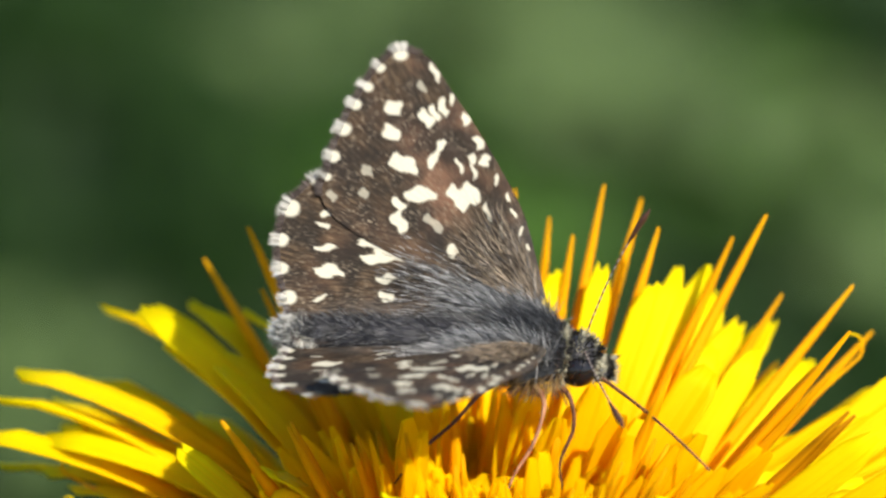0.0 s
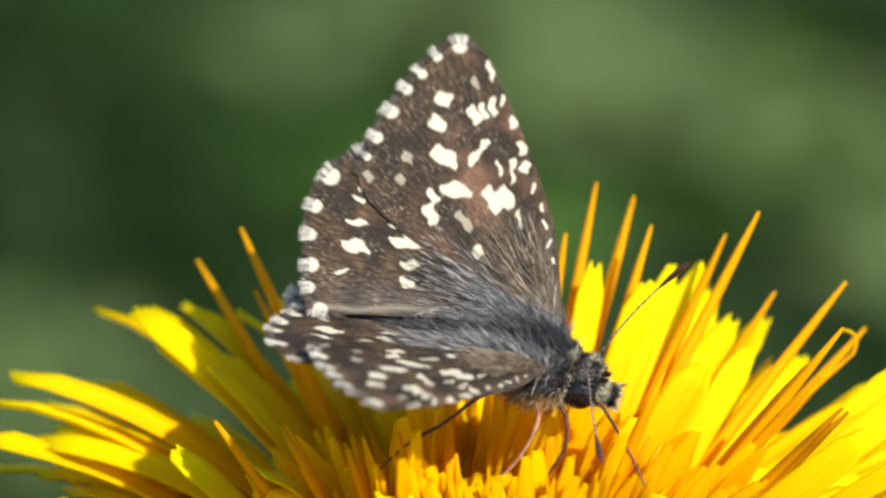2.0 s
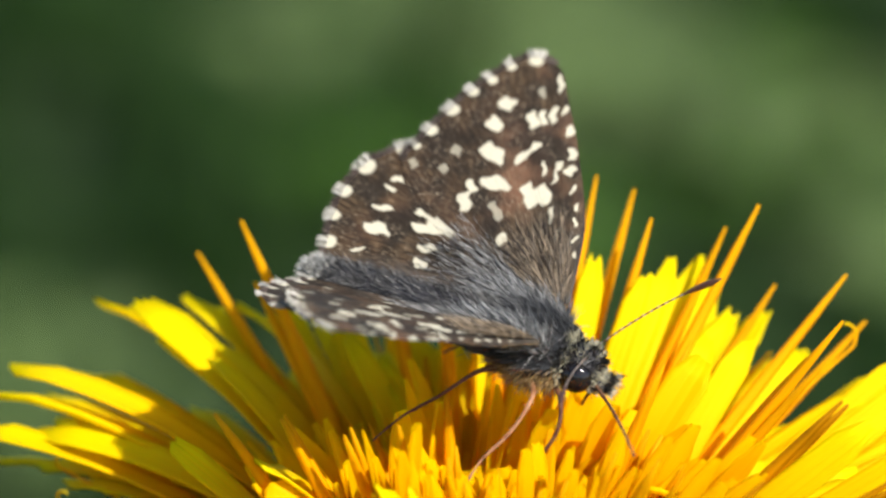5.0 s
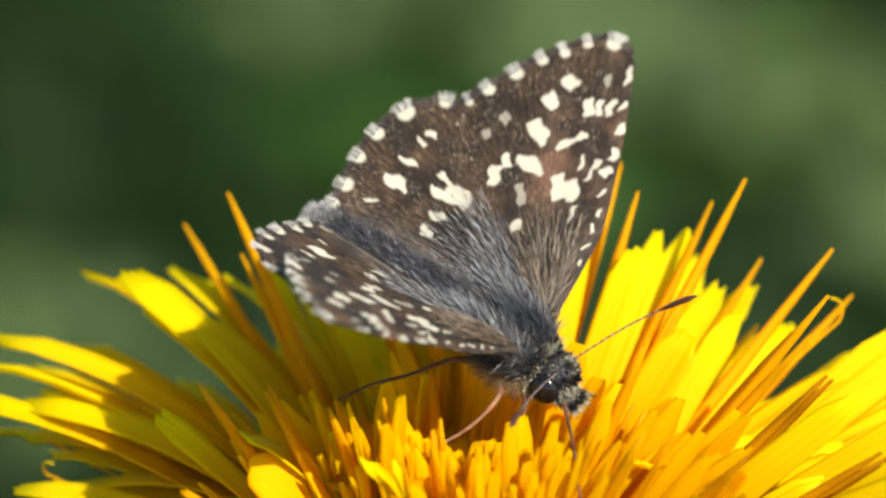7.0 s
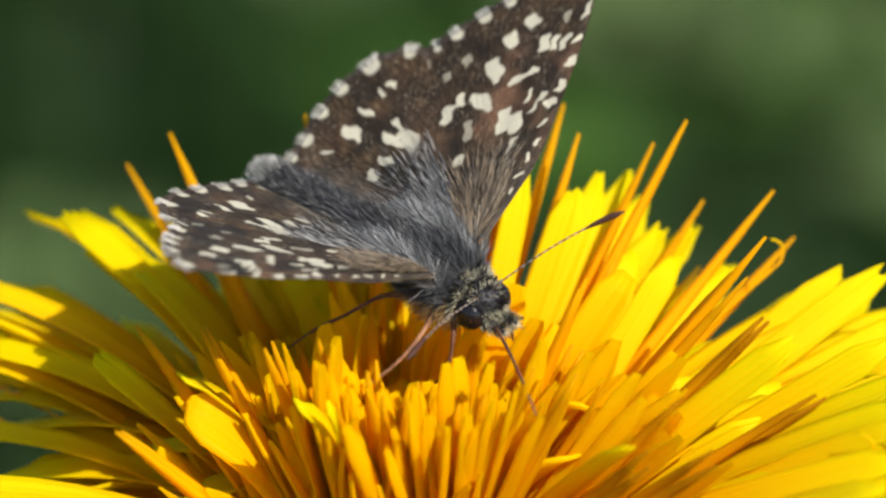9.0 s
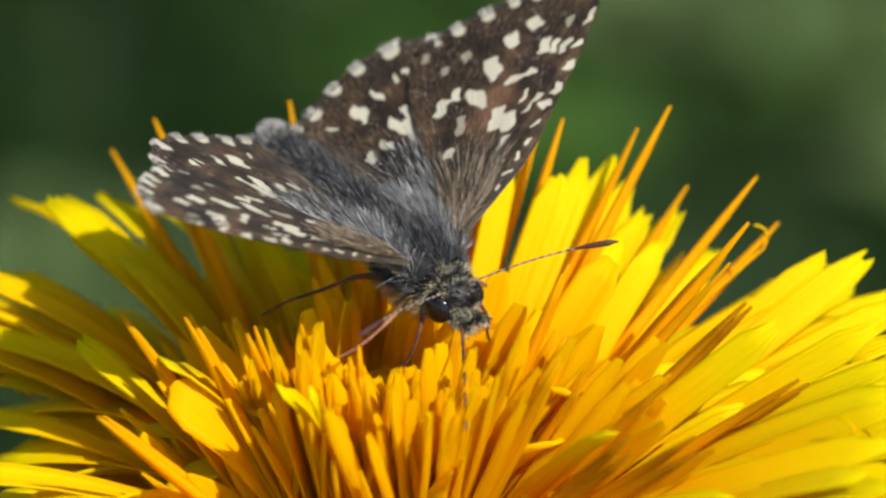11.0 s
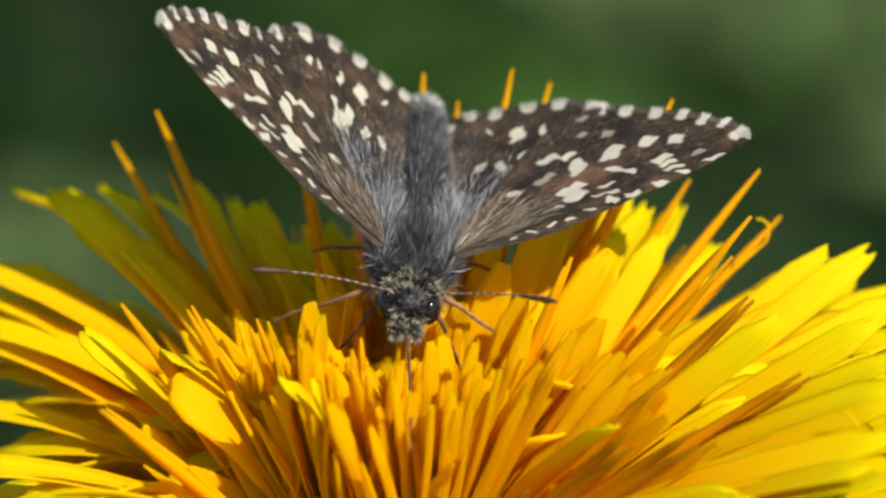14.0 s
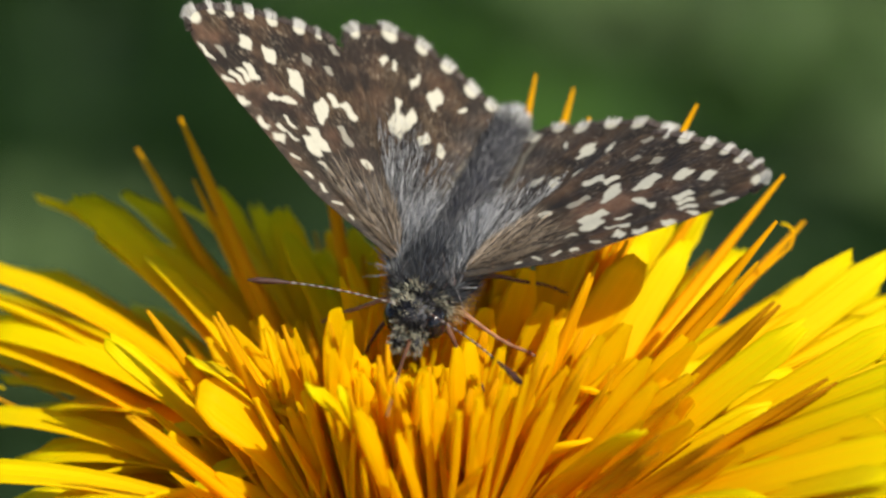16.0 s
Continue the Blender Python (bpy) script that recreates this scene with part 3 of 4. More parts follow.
for spec in ((28, 33, 23.0, 2.6, 0.5), (-3, 24, 23, 4.6, 0.45), (-13, 22, 23.2, 4.0, 0.5), (-8, 27, 24.5, 3.6, 0.8), (-20, 25, 24.8, 4.2, 0.6), (-24, 27, 25.0, 3.0, 0.7), (160, 16, 21.0, 3.4, 0.35), (150, 21, 22.5, 3.6, 0.4), (156, 18, 22.0, 3.2, 0.35)):
    style_curl(*spec)


# ---- the butterfly: x to its head, y to its left, z to its back; millimetres ----
butterfly = tagged(new("butterfly"), "small dark brown butterfly with cream-white spots feeding on the dandelion", "butterfly")
ROOT = 0.62  # the hinge lies this far behind the front of the wing's root
HINGE = (ROOT, 0.9, 0.8)
# wing outlines from the shoulder along the front edge, round the tip and back (forward, outward)
FORE = [
    (1.5, 0.9), (1.25, 3.81), (0.97, 5.31), (0.19, 7.56), (-0.47, 9.26), (-1.29, 11.14), (-1.82, 12.23), (-2.6, 12.72),
    (-3.2, 12.72), (-4.03, 12.09), (-4.63, 11.34), (-5.19, 10.51), (-5.81, 9.47), (-6.41, 8.18), (-6.7, 7.38), (-7.02, 6.63),
    (-6.56, 5.3), (-4.98, 3.84), (-2.99, 2.52), (-0.31, 1.28),
]
HIND = [
    (1.2, 1.0), (-3.78, 4.92), (-6.54, 6.67), (-7.61, 6.73), (-8.39, 6.01), (-8.84, 5.47), (-9.12, 4.68), (-9.29, 3.8),
    (-9.29, 2.76), (-9.17, 1.7), (-9.02, 0.68), (-8.86, -0.18), (-8.49, -0.83), (-7.11, -0.71), (-5.09, -0.21), (-1.6, 0.06),
]
# spots: forward, outward, half length, half width, turn
FORE_SPOTS = [
    (-3.56, 10.1, 0.4, 0.36, 156), (-3.79, 8.96, 0.45, 0.33, 152), (-3.47, 7.45, 0.68, 0.38, 144), (-2.98, 5.97, 0.66, 0.4, 13), (-3.95, 5.66, 0.36, 0.24, 129),
    (-3.98, 4.83, 0.5, 0.32, 112), (-1.48, 5.67, 0.62, 0.36, 126), (-0.94, 5.83, 0.52, 0.36, 124), (-2.34, 9.47, 0.48, 0.28, 121), (-1.94, 9.66, 0.44, 0.16, 107),
    (-1.55, 9.91, 0.45, 0.18, 102), (-2.11, 7.77, 0.75, 0.19, 62), (-1.7, 11.5, 0.52, 0.13, 118), (-1.17, 10.29, 0.28, 0.1, 108), (-0.74, 9.29, 0.3, 0.19, 108),
    (-0.33, 8.11, 0.38, 0.2, 100), (-0.65, 7.34, 0.32, 0.15, 84), (-0.13, 7.3, 0.34, 0.22, 60), (-2.02, 3.29, 0.3, 0.25, 113), (-1.22, 7.15, 0.42, 0.1, 100),
    (-0.7, 6.75, 0.3, 0.09, 98), (-0.34, 4.86, 0.45, 0.1, 102), (0.11, 4.08, 0.4, 0.09, 100), (0.2, 6.41, 0.26, 0.09, 95), (0.52, 5.56, 0.24, 0.08, 97),
    (0.71, 4.72, 0.24, 0.08, 98), (0.9, 3.9, 0.22, 0.07, 96), (1.05, 3.15, 0.2, 0.07, 94),
]
FORE_FAINT = [
    (-4.97, 7.34, 0.28, 0.25, 154), (-6.51, 6.34, 0.29, 0.19, 123), (-5.2, 6.29, 0.22, 0.2, 129), (-2.29, 11.0, 0.3, 0.14, 120), (-2.61, 4.63, 0.5, 0.26, 127),
]
HIND_SPOTS = [
    (-7.26, 2.34, 0.58, 0.36, 8), (-7.35, 3.39, 0.44, 0.15, 5), (-7.43, 4.48, 0.32, 0.12, 163), (-7.16, 4.96, 0.28, 0.18, 17), (-7.68, 1.13, 0.33, 0.1, 35),
    (-4.80, 3.14, 0.66, 0.50, 178), (-5.45, 3.50, 0.56, 0.15, 166), (-5.35, 2.76, 0.56, 0.16, 10), (-5.02, 1.96, 0.4, 0.22, 20), (-4.96, 1.1, 0.32, 0.24, 168),
    (-5.6, 3.46, 0.4, 0.12, 172), (-5.6, 2.91, 0.4, 0.12, 4),
]
# fringe patches: forward, outward, half length along the edge
FORE_EDGE = [
    (-3.0, 12.57, 0.36), (-3.9, 11.99, 0.24), (-4.52, 11.18, 0.26), (-5.12, 10.38, 0.28), (-5.71, 9.33, 0.34),
    (-6.29, 8.1, 0.32), (-6.65, 7.18, 0.2),
]
HIND_EDGE = [
    (-7.56, 6.65, 0.34), (-8.69, 5.32, 0.44), (-9.13, 3.84, 0.34), (-9.2, 2.53, 0.34), (-8.93, 1.19, 0.36),
    (-8.9, 0.15, 0.3), (-8.29, -0.73, 0.35),
]


def spot_mask(u, v, spots, ragged):
    m = np.zeros_like(u)
    u = u + 0.05 * np.sin(5.1 * v + 1.3) + 0.04 * np.sin(9.7 * v - 4.0 * u)
    v = v + 0.05 * np.sin(4.7 * u + 0.4) + 0.04 * np.sin(8.9 * u + 5.0 * v)
    for cu, cv, a, b, turn in spots:
        w = math.radians(turn)
        du, dv = u - cu, v - cv
        x, y = (du * math.cos(w) + dv * math.sin(w)) / a, (-du * math.sin(w) + dv * math.cos(w)) / b
        q = np.abs(x * 1.14 + 0.25 * y) ** 5 + np.abs(y * 1.16) ** 5 + ragged
        m = np.maximum(m, np.clip((1.15 - q) / 0.4, 0, 1))
    return m


def edge_mask(u, v, patches, depth):
    m = np.zeros_like(u)
    for cu, cv, half in patches:
        q = np.hypot(u - cu, v - cv) / (half * 0.88)
        m = np.maximum(m, np.clip((1.15 - q) / 0.3, 0, 1))
    return m


def wing_blade(name, outline, base, spots, faint, edge, nu, nv, lift, side):
    """A thin wing as a fan from its shoulder, marked with its spots; side -1 mirrors it."""
    rim = smooth_path(outline, 24)
    keep = np.linspace(0, len(rim) - 1, nu)
    rim = np.stack([np.interp(keep, np.arange(len(rim)), rim[:, k]) for k in (0, 1)], 1)
    r = np.linspace(0.02, 1, nv)
    P = base + r[:, None, None] * (rim[None] - base)
    u, v = P[..., 0], P[..., 1]
    rad = np.broadcast_to(r[:, None], u.shape)
    ang = np.broadcast_to(np.linspace(0, 1, nu)[None], u.shape)
    veins = np.sin(ang * 46) * 0.035 * rad
    z = lift + 0.10 * np.sin(rad * 3.0) + veins - 0.05 * rad * rad
    wob = rng.normal(0, 0.16, u.shape)
    wob = (wob + np.roll(wob, 1, 0) + np.roll(wob, 1, 1) + np.roll(wob, 2, 0)) * 0.6
    white = np.maximum(spot_mask(u, v, spots, wob), 0.45 * spot_mask(u, v, faint, wob))
    white = np.maximum(white, edge_mask(u + 0.1 * wob, v, edge, 0.4))
    dist = np.hypot(u - base[0], v - base[1])
    grey = np.clip(1.15 - dist / 4.6, 0, 1) * 0.85
    if name == "hindwing":
        grey = np.maximum(grey, np.clip(1.0 - np.abs(v - 0.1) / 1.1, 0, 1) * np.clip((9.2 + u) / 3, 0, 1))
        inner = np.interp(u, [-8.6, -7.0, -5.0, -1.5], [-0.55, -0.5, -0.05, 0.15])
        white = np.maximum(white, 0.28 * np.clip(1 - np.abs(v - inner) / 0.22, 0, 1) * (u < -1.0))
    red = np.clip((dist - 2.5) / 3, 0, 1) * np.clip((u + 4.4) / 2.2, 0.25, 1)
    marks = np.stack([white, grey, red, np.ones_like(u)], -1).reshape(-1, 4)
    verts = np.stack([u - ROOT, v * side, z], -1).reshape(-1, 3) * MM
    uvs = np.stack([ang, rad], -1).reshape(-1, 2)
    i, j = np.meshgrid(np.arange(nv - 1), np.arange(nu - 1), indexing="ij")
    a = (i * nu + j).ravel()
    faces = np.stack([a, a + 1, a + nu + 1, a + nu], 1)
    if side > 0:
        faces = faces[:, ::-1]
    ob = part(name, mesh_of(name, verts, faces.tolist(), WING_MAT, uvs, marks), butterfly)
    w2, h2 = nu // 4, nv // 4
    low = np.stack([u - ROOT, v * side, z - 0.05], -1)[::4, ::4][:h2, :w2]
    pick = np.stack([ang, rad], -1)[::4, ::4][:h2, :w2].reshape(-1, 2)
    i, j = np.meshgrid(np.arange(h2 - 1), np.arange(w2 - 1), indexing="ij")
    a = (i * w2 + j).ravel()
    quads = np.stack([a, a + w2, a + w2 + 1, a + 1], 1)
    part("underside", mesh_of("underside", low.reshape(-1, 3) * MM, (quads[:, ::-1] if side > 0 else quads).tolist(), UNDER_MAT, pick), ob, "olive tan underside with pale blotches")
    # fringe of scales along the outer edge
    first, last = (int(nu * 0.34), int(nu * 0.80)) if name == "forewing" else (int(nu * 0.12), int(nu * 0.86))
    n = 1500
    pos = rng.uniform(first, last, n)
    e = np.stack([np.interp(pos, np.arange(nu), rim[:, k]) for k in (0, 1)], 1)
    e2 = np.stack([np.interp(pos + 1.5, np.arange(nu), rim[:, k]) for k in (0, 1)], 1)
    tang = (e2 - e) / (np.linalg.norm(e2 - e, axis=1)[:, None] + 1e-9)
    out = np.stack([-tang[:, 1], tang[:, 0]], 1)
    out *= np.sign(np.sum(out * (e - np.array([-3.0, 3.5])), 1))[:, None]
    pale = edge_mask(e[:, 0], e[:, 1], [(p[0], p[1], p[2] * 1.05) for p in edge], 1) > 0.4
    zz = np.interp(pos, np.arange(nu), z[-1])
    p3 = np.stack([e[:, 0] - ROOT - out[:, 0] * 0.12, (e[:, 1] - out[:, 1] * 0.12) * side, zz + rng.normal(0, 0.02, n)], 1)
    d3 = np.stack([out[:, 0] + rng.normal(0, 0.15, n), (out[:, 1] + rng.normal(0, 0.15, n)) * side, rng.normal(0.05, 0.12, n)], 1)
    d3 /= np.linalg.norm(d3, axis=1)[:, None]
    length = np.where(pale, 0.46, 0.34) * rng.uniform(0.8, 1.2, n)
    hv, hf = hairs(p3 * MM, d3, length * MM, 0.020 * MM, np.zeros((n, 3)), rng)
    hm = np.repeat(np.stack([pale, pale, pale, np.ones(n)], 1).astype(float), 5, axis=0)
    part("fringe", mesh_of("fringe", hv, hf, FRINGE_MAT, None, hm, False), ob, "white and brown chequered fringe")
    # silky hair over the wing's root
    n = 2600 if name == "forewing" else 3800
    aa, rr = rng.uniform(0.12 if name == "forewing" else 0.2, 0.98, n), 0.02 + rng.beta(1.2, 2.0, n) * (0.36 if name == "forewing" else 0.60)
    col = np.minimum((aa * (nu - 1)).astype(int), nu - 1)
    pt = base + rr[:, None] * (rim[col] - base)
    way = rim[col] - base
    way /= np.linalg.norm(way, axis=1)[:, None]
    d3 = np.stack([way[:, 0] + rng.normal(0, 0.12, n), (way[:, 1] + rng.normal(0, 0.12, n)) * side, rng.uniform(0.04, 0.28, n)], 1)
    d3 /= np.linalg.norm(d3, axis=1)[:, None]
    p3 = np.stack([pt[:, 0] - ROOT, pt[:, 1] * side, np.full(n, lift + 0.08) + 0.10 * np.sin(rr * 3)], 1)
    hv, hf = hairs(p3 * MM, d3, rng.uniform(0.3, 1.4, n) * (1.1 - rr) * MM, 0.012 * MM, np.array([0, 0, -0.08]) + rng.normal(0, 0.05, (n, 3)), rng)
    fore = name == "forewing"
    part("hair", mesh_of("hair", hv, hf, FOREWING_FUR_MAT if fore else WING_FUR_MAT, None, None, False), ob, "silky tan hair" if fore else "silky grey hair")
    return ob


def ball(cx, cy, cz, rx, ry, rz, nu=20, nv=14):
    verts, faces = [], []
    for i in range(nv + 1):
        a = math.pi * i / nv
        for k in range(nu):
            w = 2 * math.pi * k / nu
            verts.append(((cx + rx * math.cos(a)) * MM, (cy + ry * math.sin(a) * math.cos(w)) * MM, (cz + rz * math.sin(a) * math.sin(w)) * MM))
    for i in range(nv):
        for k in range(nu):
            j = (k + 1) % nu
            faces.append((i * nu + k, i * nu + j, (i + 1) * nu + j, (i + 1) * nu + k))
    return verts, faces


def fur_on(name, parent, material, centre, radii, count, length, back, low, label, width=0.02):
    """Fur over an egg-shaped body part, combed towards the tail."""
    n = rng.normal(size=(count * 3, 3))
    n /= np.linalg.norm(n, axis=1)[:, None]
    n = n[n[:, 2] > low][:count]
    p = np.array(centre) + n * np.array(radii)
    d = n * 0.75 + np.array([-back, 0, 0.1]) + rng.normal(0, 0.16, n.shape)
    d /= np.linalg.norm(d, axis=1)[:, None]
    v, f = hairs(p * MM, d, rng.uniform(length * 0.6, length * 1.3, len(n)) * MM, width * MM, rng.normal(0, 0.08, n.shape) + np.array([-0.1 * back, 0, 0]), rng)
    part(name, mesh_of(name, v, f, material, None, None, False), parent, label)


def body():
    v, f = ball(0.55, 0, 0.0, 2.0, 1.6, 1.45)
    thorax = part("thorax", mesh_of("thorax", v, f, SKIN_MAT), butterfly, "slate-grey furry thorax")
    fur_on("fur", thorax, FUR_MAT, (0.55, 0, 0.0), (1.9, 1.6, 1.45), 6000, 0.65, 0.9, -0.15, "long slate-grey fur", 0.012)
    for s in (1, -1):
        fur_on("wing_base_tuft", thorax, ROOT_FUR_MAT, (-0.4, 1.25 * s, 0.45), (2.1, 0.42, 0.65), 2500, 1.0, 0.8, 0.15, "soft pale grey tuft at the wing root", 0.014)
    n = rng.normal(size=(4000, 3))
    n /= np.linalg.norm(n, axis=1)[:, None]
    n = n[n[:, 2] < 0.0]
    d = n + np.array([-0.5, 0, 0]) + rng.normal(0, 0.2, n.shape)
    d /= np.linalg.norm(d, axis=1)[:, None]
    hv, hf = hairs((np.array([0.8, 0, -0.1]) + n * np.array([2.0, 1.5, 1.4])) * MM, d, rng.uniform(0.3, 0.8, len(n)) * MM, 0.016 * MM, rng.normal(0, 0.08, n.shape), rng)
    part("breast_fur", mesh_of("breast_fur", hv, hf, BELLY_FUR_MAT, None, None, False), thorax, "yellowish-brown fur underneath")
    path = [(-0.6, 0, 0.0), (-1.6, 0, 0.02), (-3.2, 0, 0.08), (-5.0, 0, 0.10), (-6.4, 0, 0.10), (-7.8, 0, 0.14), (-8.6, 0, 0.14), (-9.1, 0, 0.12)]
    rad = [1.10, 1.05, 1.00, 0.92, 0.86, 0.76, 0.56, 0.30]
    sp = smooth_path(path, 8)
    rr = np.interp(np.linspace(0, 7, len(sp)), np.arange(8), rad) + 0.03 * np.sin(np.linspace(0, 7, len(sp)) * 8)
    tv, tf, _ = tube([Vector(p) * MM for p in sp], list(rr * MM), 16)
    abdomen = part("abdomen", mesh_of("abdomen", tv, tf, SKIN_MAT), butterfly, "dark ringed abdomen with grey hair")
    n = 7000
    s = rng.uniform(0, 7, n)
    ang = rng.uniform(-0.5, math.pi + 0.5, n)
    r = np.interp(s, np.arange(8), rad)
    x = np.interp(s, np.arange(8), [p[0] for p in path])
    nn = np.stack([np.zeros(n), np.cos(ang), np.sin(ang)], 1)
    p = np.stack([x, nn[:, 1] * r, nn[:, 2] * r + 0.06], 1)
    d = nn * 0.5 + np.array([-0.9, 0, 0]) + rng.normal(0, 0.22, (n, 3))
    d /= np.linalg.norm(d, axis=1)[:, None]
    hv, hf = hairs(p * MM, d, rng.uniform(0.3, 0.75, n) * MM, 0.012 * MM, rng.normal(0, 0.09, (n, 3)), rng)
    part("fur", mesh_of("fur", hv, hf, ABDOMEN_FUR_MAT, None, None, False), abdomen, "short grey-brown fur")
    fur_on("tail_tuft", abdomen, TUFT_MAT, (-8.6, 0, 0.14), (0.70, 0.50, 0.5), 1800, 0.46, 0.7, -0.9, "pale tuft at the tail", 0.016)
    v, f = ball(2.75, 0, -0.2, 0.9, 1.0, 0.85)
    head = part("head", mesh_of("head", v, f, SKIN_MAT), butterfly, "dark furry head")
    fur_on("fur", head, HEAD_FUR_MAT, (2.7, 0, -0.15), (0.95, 0.90, 0.85), 1500, 0.28, 0.0, -0.7, "mixed black and cream bristles", 0.028)
    fur_on("collar", head, HEAD_FUR_MAT, (2.1, 0, -0.1), (0.35, 1.15, 1.05), 1000, 0.32, 0.1, -0.8, "bristly olive-grey collar", 0.030)
    for s in (1, -1):
        v, f = ball(2.78, 0.82 * s, -0.36, 0.72, 0.50, 0.68)
        part("eye", mesh_of("eye", v, f, EYE_MAT), head, "glossy black eye")
        v, f, _ = tube([(Vector((3.1, 0.28 * s, -0.78)) + Vector((0.30, 0.03 * s, 0.02)) * k) * MM for k in range(5)], [0.22 * MM, 0.27 * MM, 0.24 * MM, 0.16 * MM, 0.05 * MM], 9)
        palp = part("palp", mesh_of("palp", v, f, SKIN_MAT), head, "bristly forward-pointing palp")
        n = 420
        t = rng.uniform(0, 1, n)
        w = rng.uniform(0, 2 * math.pi, n)
        nn = np.stack([np.zeros(n), np.cos(w), np.sin(w)], 1)
        p = np.array([3.1, 0.28 * s, -0.78]) + np.stack([1.1 * t, 0.1 * s * t, 0.08 * t], 1) + nn * (0.24 - 0.14 * t)[:, None]
        d = nn * 0.6 + np.array([0.75, 0, 0.0]) + rng.normal(0, 0.15, (n, 3))
        d /= np.linalg.norm(d, axis=1)[:, None]
        hv, hf = hairs(p * MM, d, rng.uniform(0.25, 0.55, n) * MM, 0.02 * MM, np.zeros((n, 3)), rng)
        part("bristles", mesh_of("bristles", hv, hf, HEAD_FUR_MAT, None, None, False), palp)


body()


def leg(joints, material, label):
    """Femur, shin and segmented foot as one bent, tapering tube with spurs."""
    sp = smooth_path(joints, 9)
    k = np.linspace(0, 1, len(sp))
    rad = np.interp(k, [0, 0.15, 0.33, 0.40, 0.66, 0.72, 1], [0.11, 0.13, 0.085, 0.08, 0.07, 0.05, 0.035])
    rad = rad * (1 + 0.12 * np.sin(k * 60) * (k > 0.66))
    v, f, _ = tube([Vector(p) * MM for p in sp], list(rad * MM), 8)
    ob = part("leg", mesh_of("leg", v, f, material), butterfly, label)
    n = 160
    i = rng.integers(2, len(sp) - 2, n)
    d = sp[np.minimum(i + 2, len(sp) - 1)] - sp[i]
    d /= np.linalg.norm(d, axis=1)[:, None]
    d = d + rng.normal(0, 0.45, (n, 3))
    d /= np.linalg.norm(d, axis=1)[:, None]
    hv, hf = hairs(sp[i] * MM, d, rng.uniform(0.15, 0.32, n) * MM, 0.012 * MM, np.zeros((n, 3)), rng)
    part("spines", mesh_of("spines", hv, hf, material, None, None, False), ob)


for s in (1, -1):
    leg([(1.7, 0.6 * s, -0.9), (2.5, 1.4 * s, -1.2), (2.75, 2.0 * s, -2.3), (2.3, 2.5 * s, -3.7), (2.5, 2.9 * s, -4.9)], DARK_LEG_MAT, "thin brown front leg")
    leg([(0.9, 0.8 * s, -1.0), (1.5, 2.0 * s, -1.1), (1.2, 3.2 * s, -2.2), (0.4, 4.2 * s, -3.4), (0.1, 5.2 * s, -4.5)], LEG_MAT, "pale brown middle leg")
    leg([(-0.1, 0.8 * s, -0.9), (-1.0, 1.8 * s, -0.9), (-2.1, 2.7 * s, -1.9), (-3.4, 3.2 * s, -3.1), (-4.3, 3.9 * s, -4.2)], DARK_LEG_MAT, "dark brown hind leg")


def feeler(side):
    """Antenna along x: ringed shaft and a dark curved club."""
    L = 6.3
    k = np.linspace(0, 1, 70)
    path = np.stack([k * L, 0.25 * np.sin(k * 2.2) * side, 0.25 * np.sin(k * 2.6)], 1)
    rad = np.interp(k, [0, 0.05, 0.7, 0.82, 0.93, 1], [0.065, 0.036, 0.036, 0.12, 0.14, 0.03])
    v, f, _ = tube([Vector(p) * MM for p in path], list(rad * MM), 8)
    ring = ((np.arange(70) // 2) % 2 == 0) & (k < 0.74)
    marks = np.repeat(np.stack([ring * 0.5, ring, ring, np.ones(70)], 1).astype(float), 8, axis=0)
    return part("antenna", mesh_of("antenna", v, f, ANTENNA_MAT, None, marks), butterfly, "ringed antenna with a dark club")


antenna_l, antenna_r = feeler(1), feeler(-1)
pk = np.linspace(0, 1, 24)
pv, pf, _ = tube([Vector((s * 7.6 * MM, 0, 0.35 * MM * math.sin(s * 2.6))) for s in pk], [(0.085 - 0.040 * s) * MM for s in pk], 7)
proboscis = part("proboscis", mesh_of("proboscis", pv, pf, DARK_LEG_MAT), butterfly, "thin dark brown drinking tube")

fore_l = wing_blade("forewing", FORE, np.array([1.2, 0.6]), FORE_SPOTS, FORE_FAINT, FORE_EDGE, 440, 150, 0.10, 1)
fore_r = wing_blade("forewing", FORE, np.array([1.2, 0.6]), FORE_SPOTS, FORE_FAINT, FORE_EDGE, 440, 150, 0.10, -1)
hind_l = wing_blade("hindwing", HIND, np.array([1.1, 0.4]), HIND_SPOTS, [], HIND_EDGE, 360, 130, 0.0, 1)
hind_r = wing_blade("hindwing", HIND, np.array([1.1, 0.4]), HIND_SPOTS, [], HIND_EDGE, 360, 130, 0.0, -1)

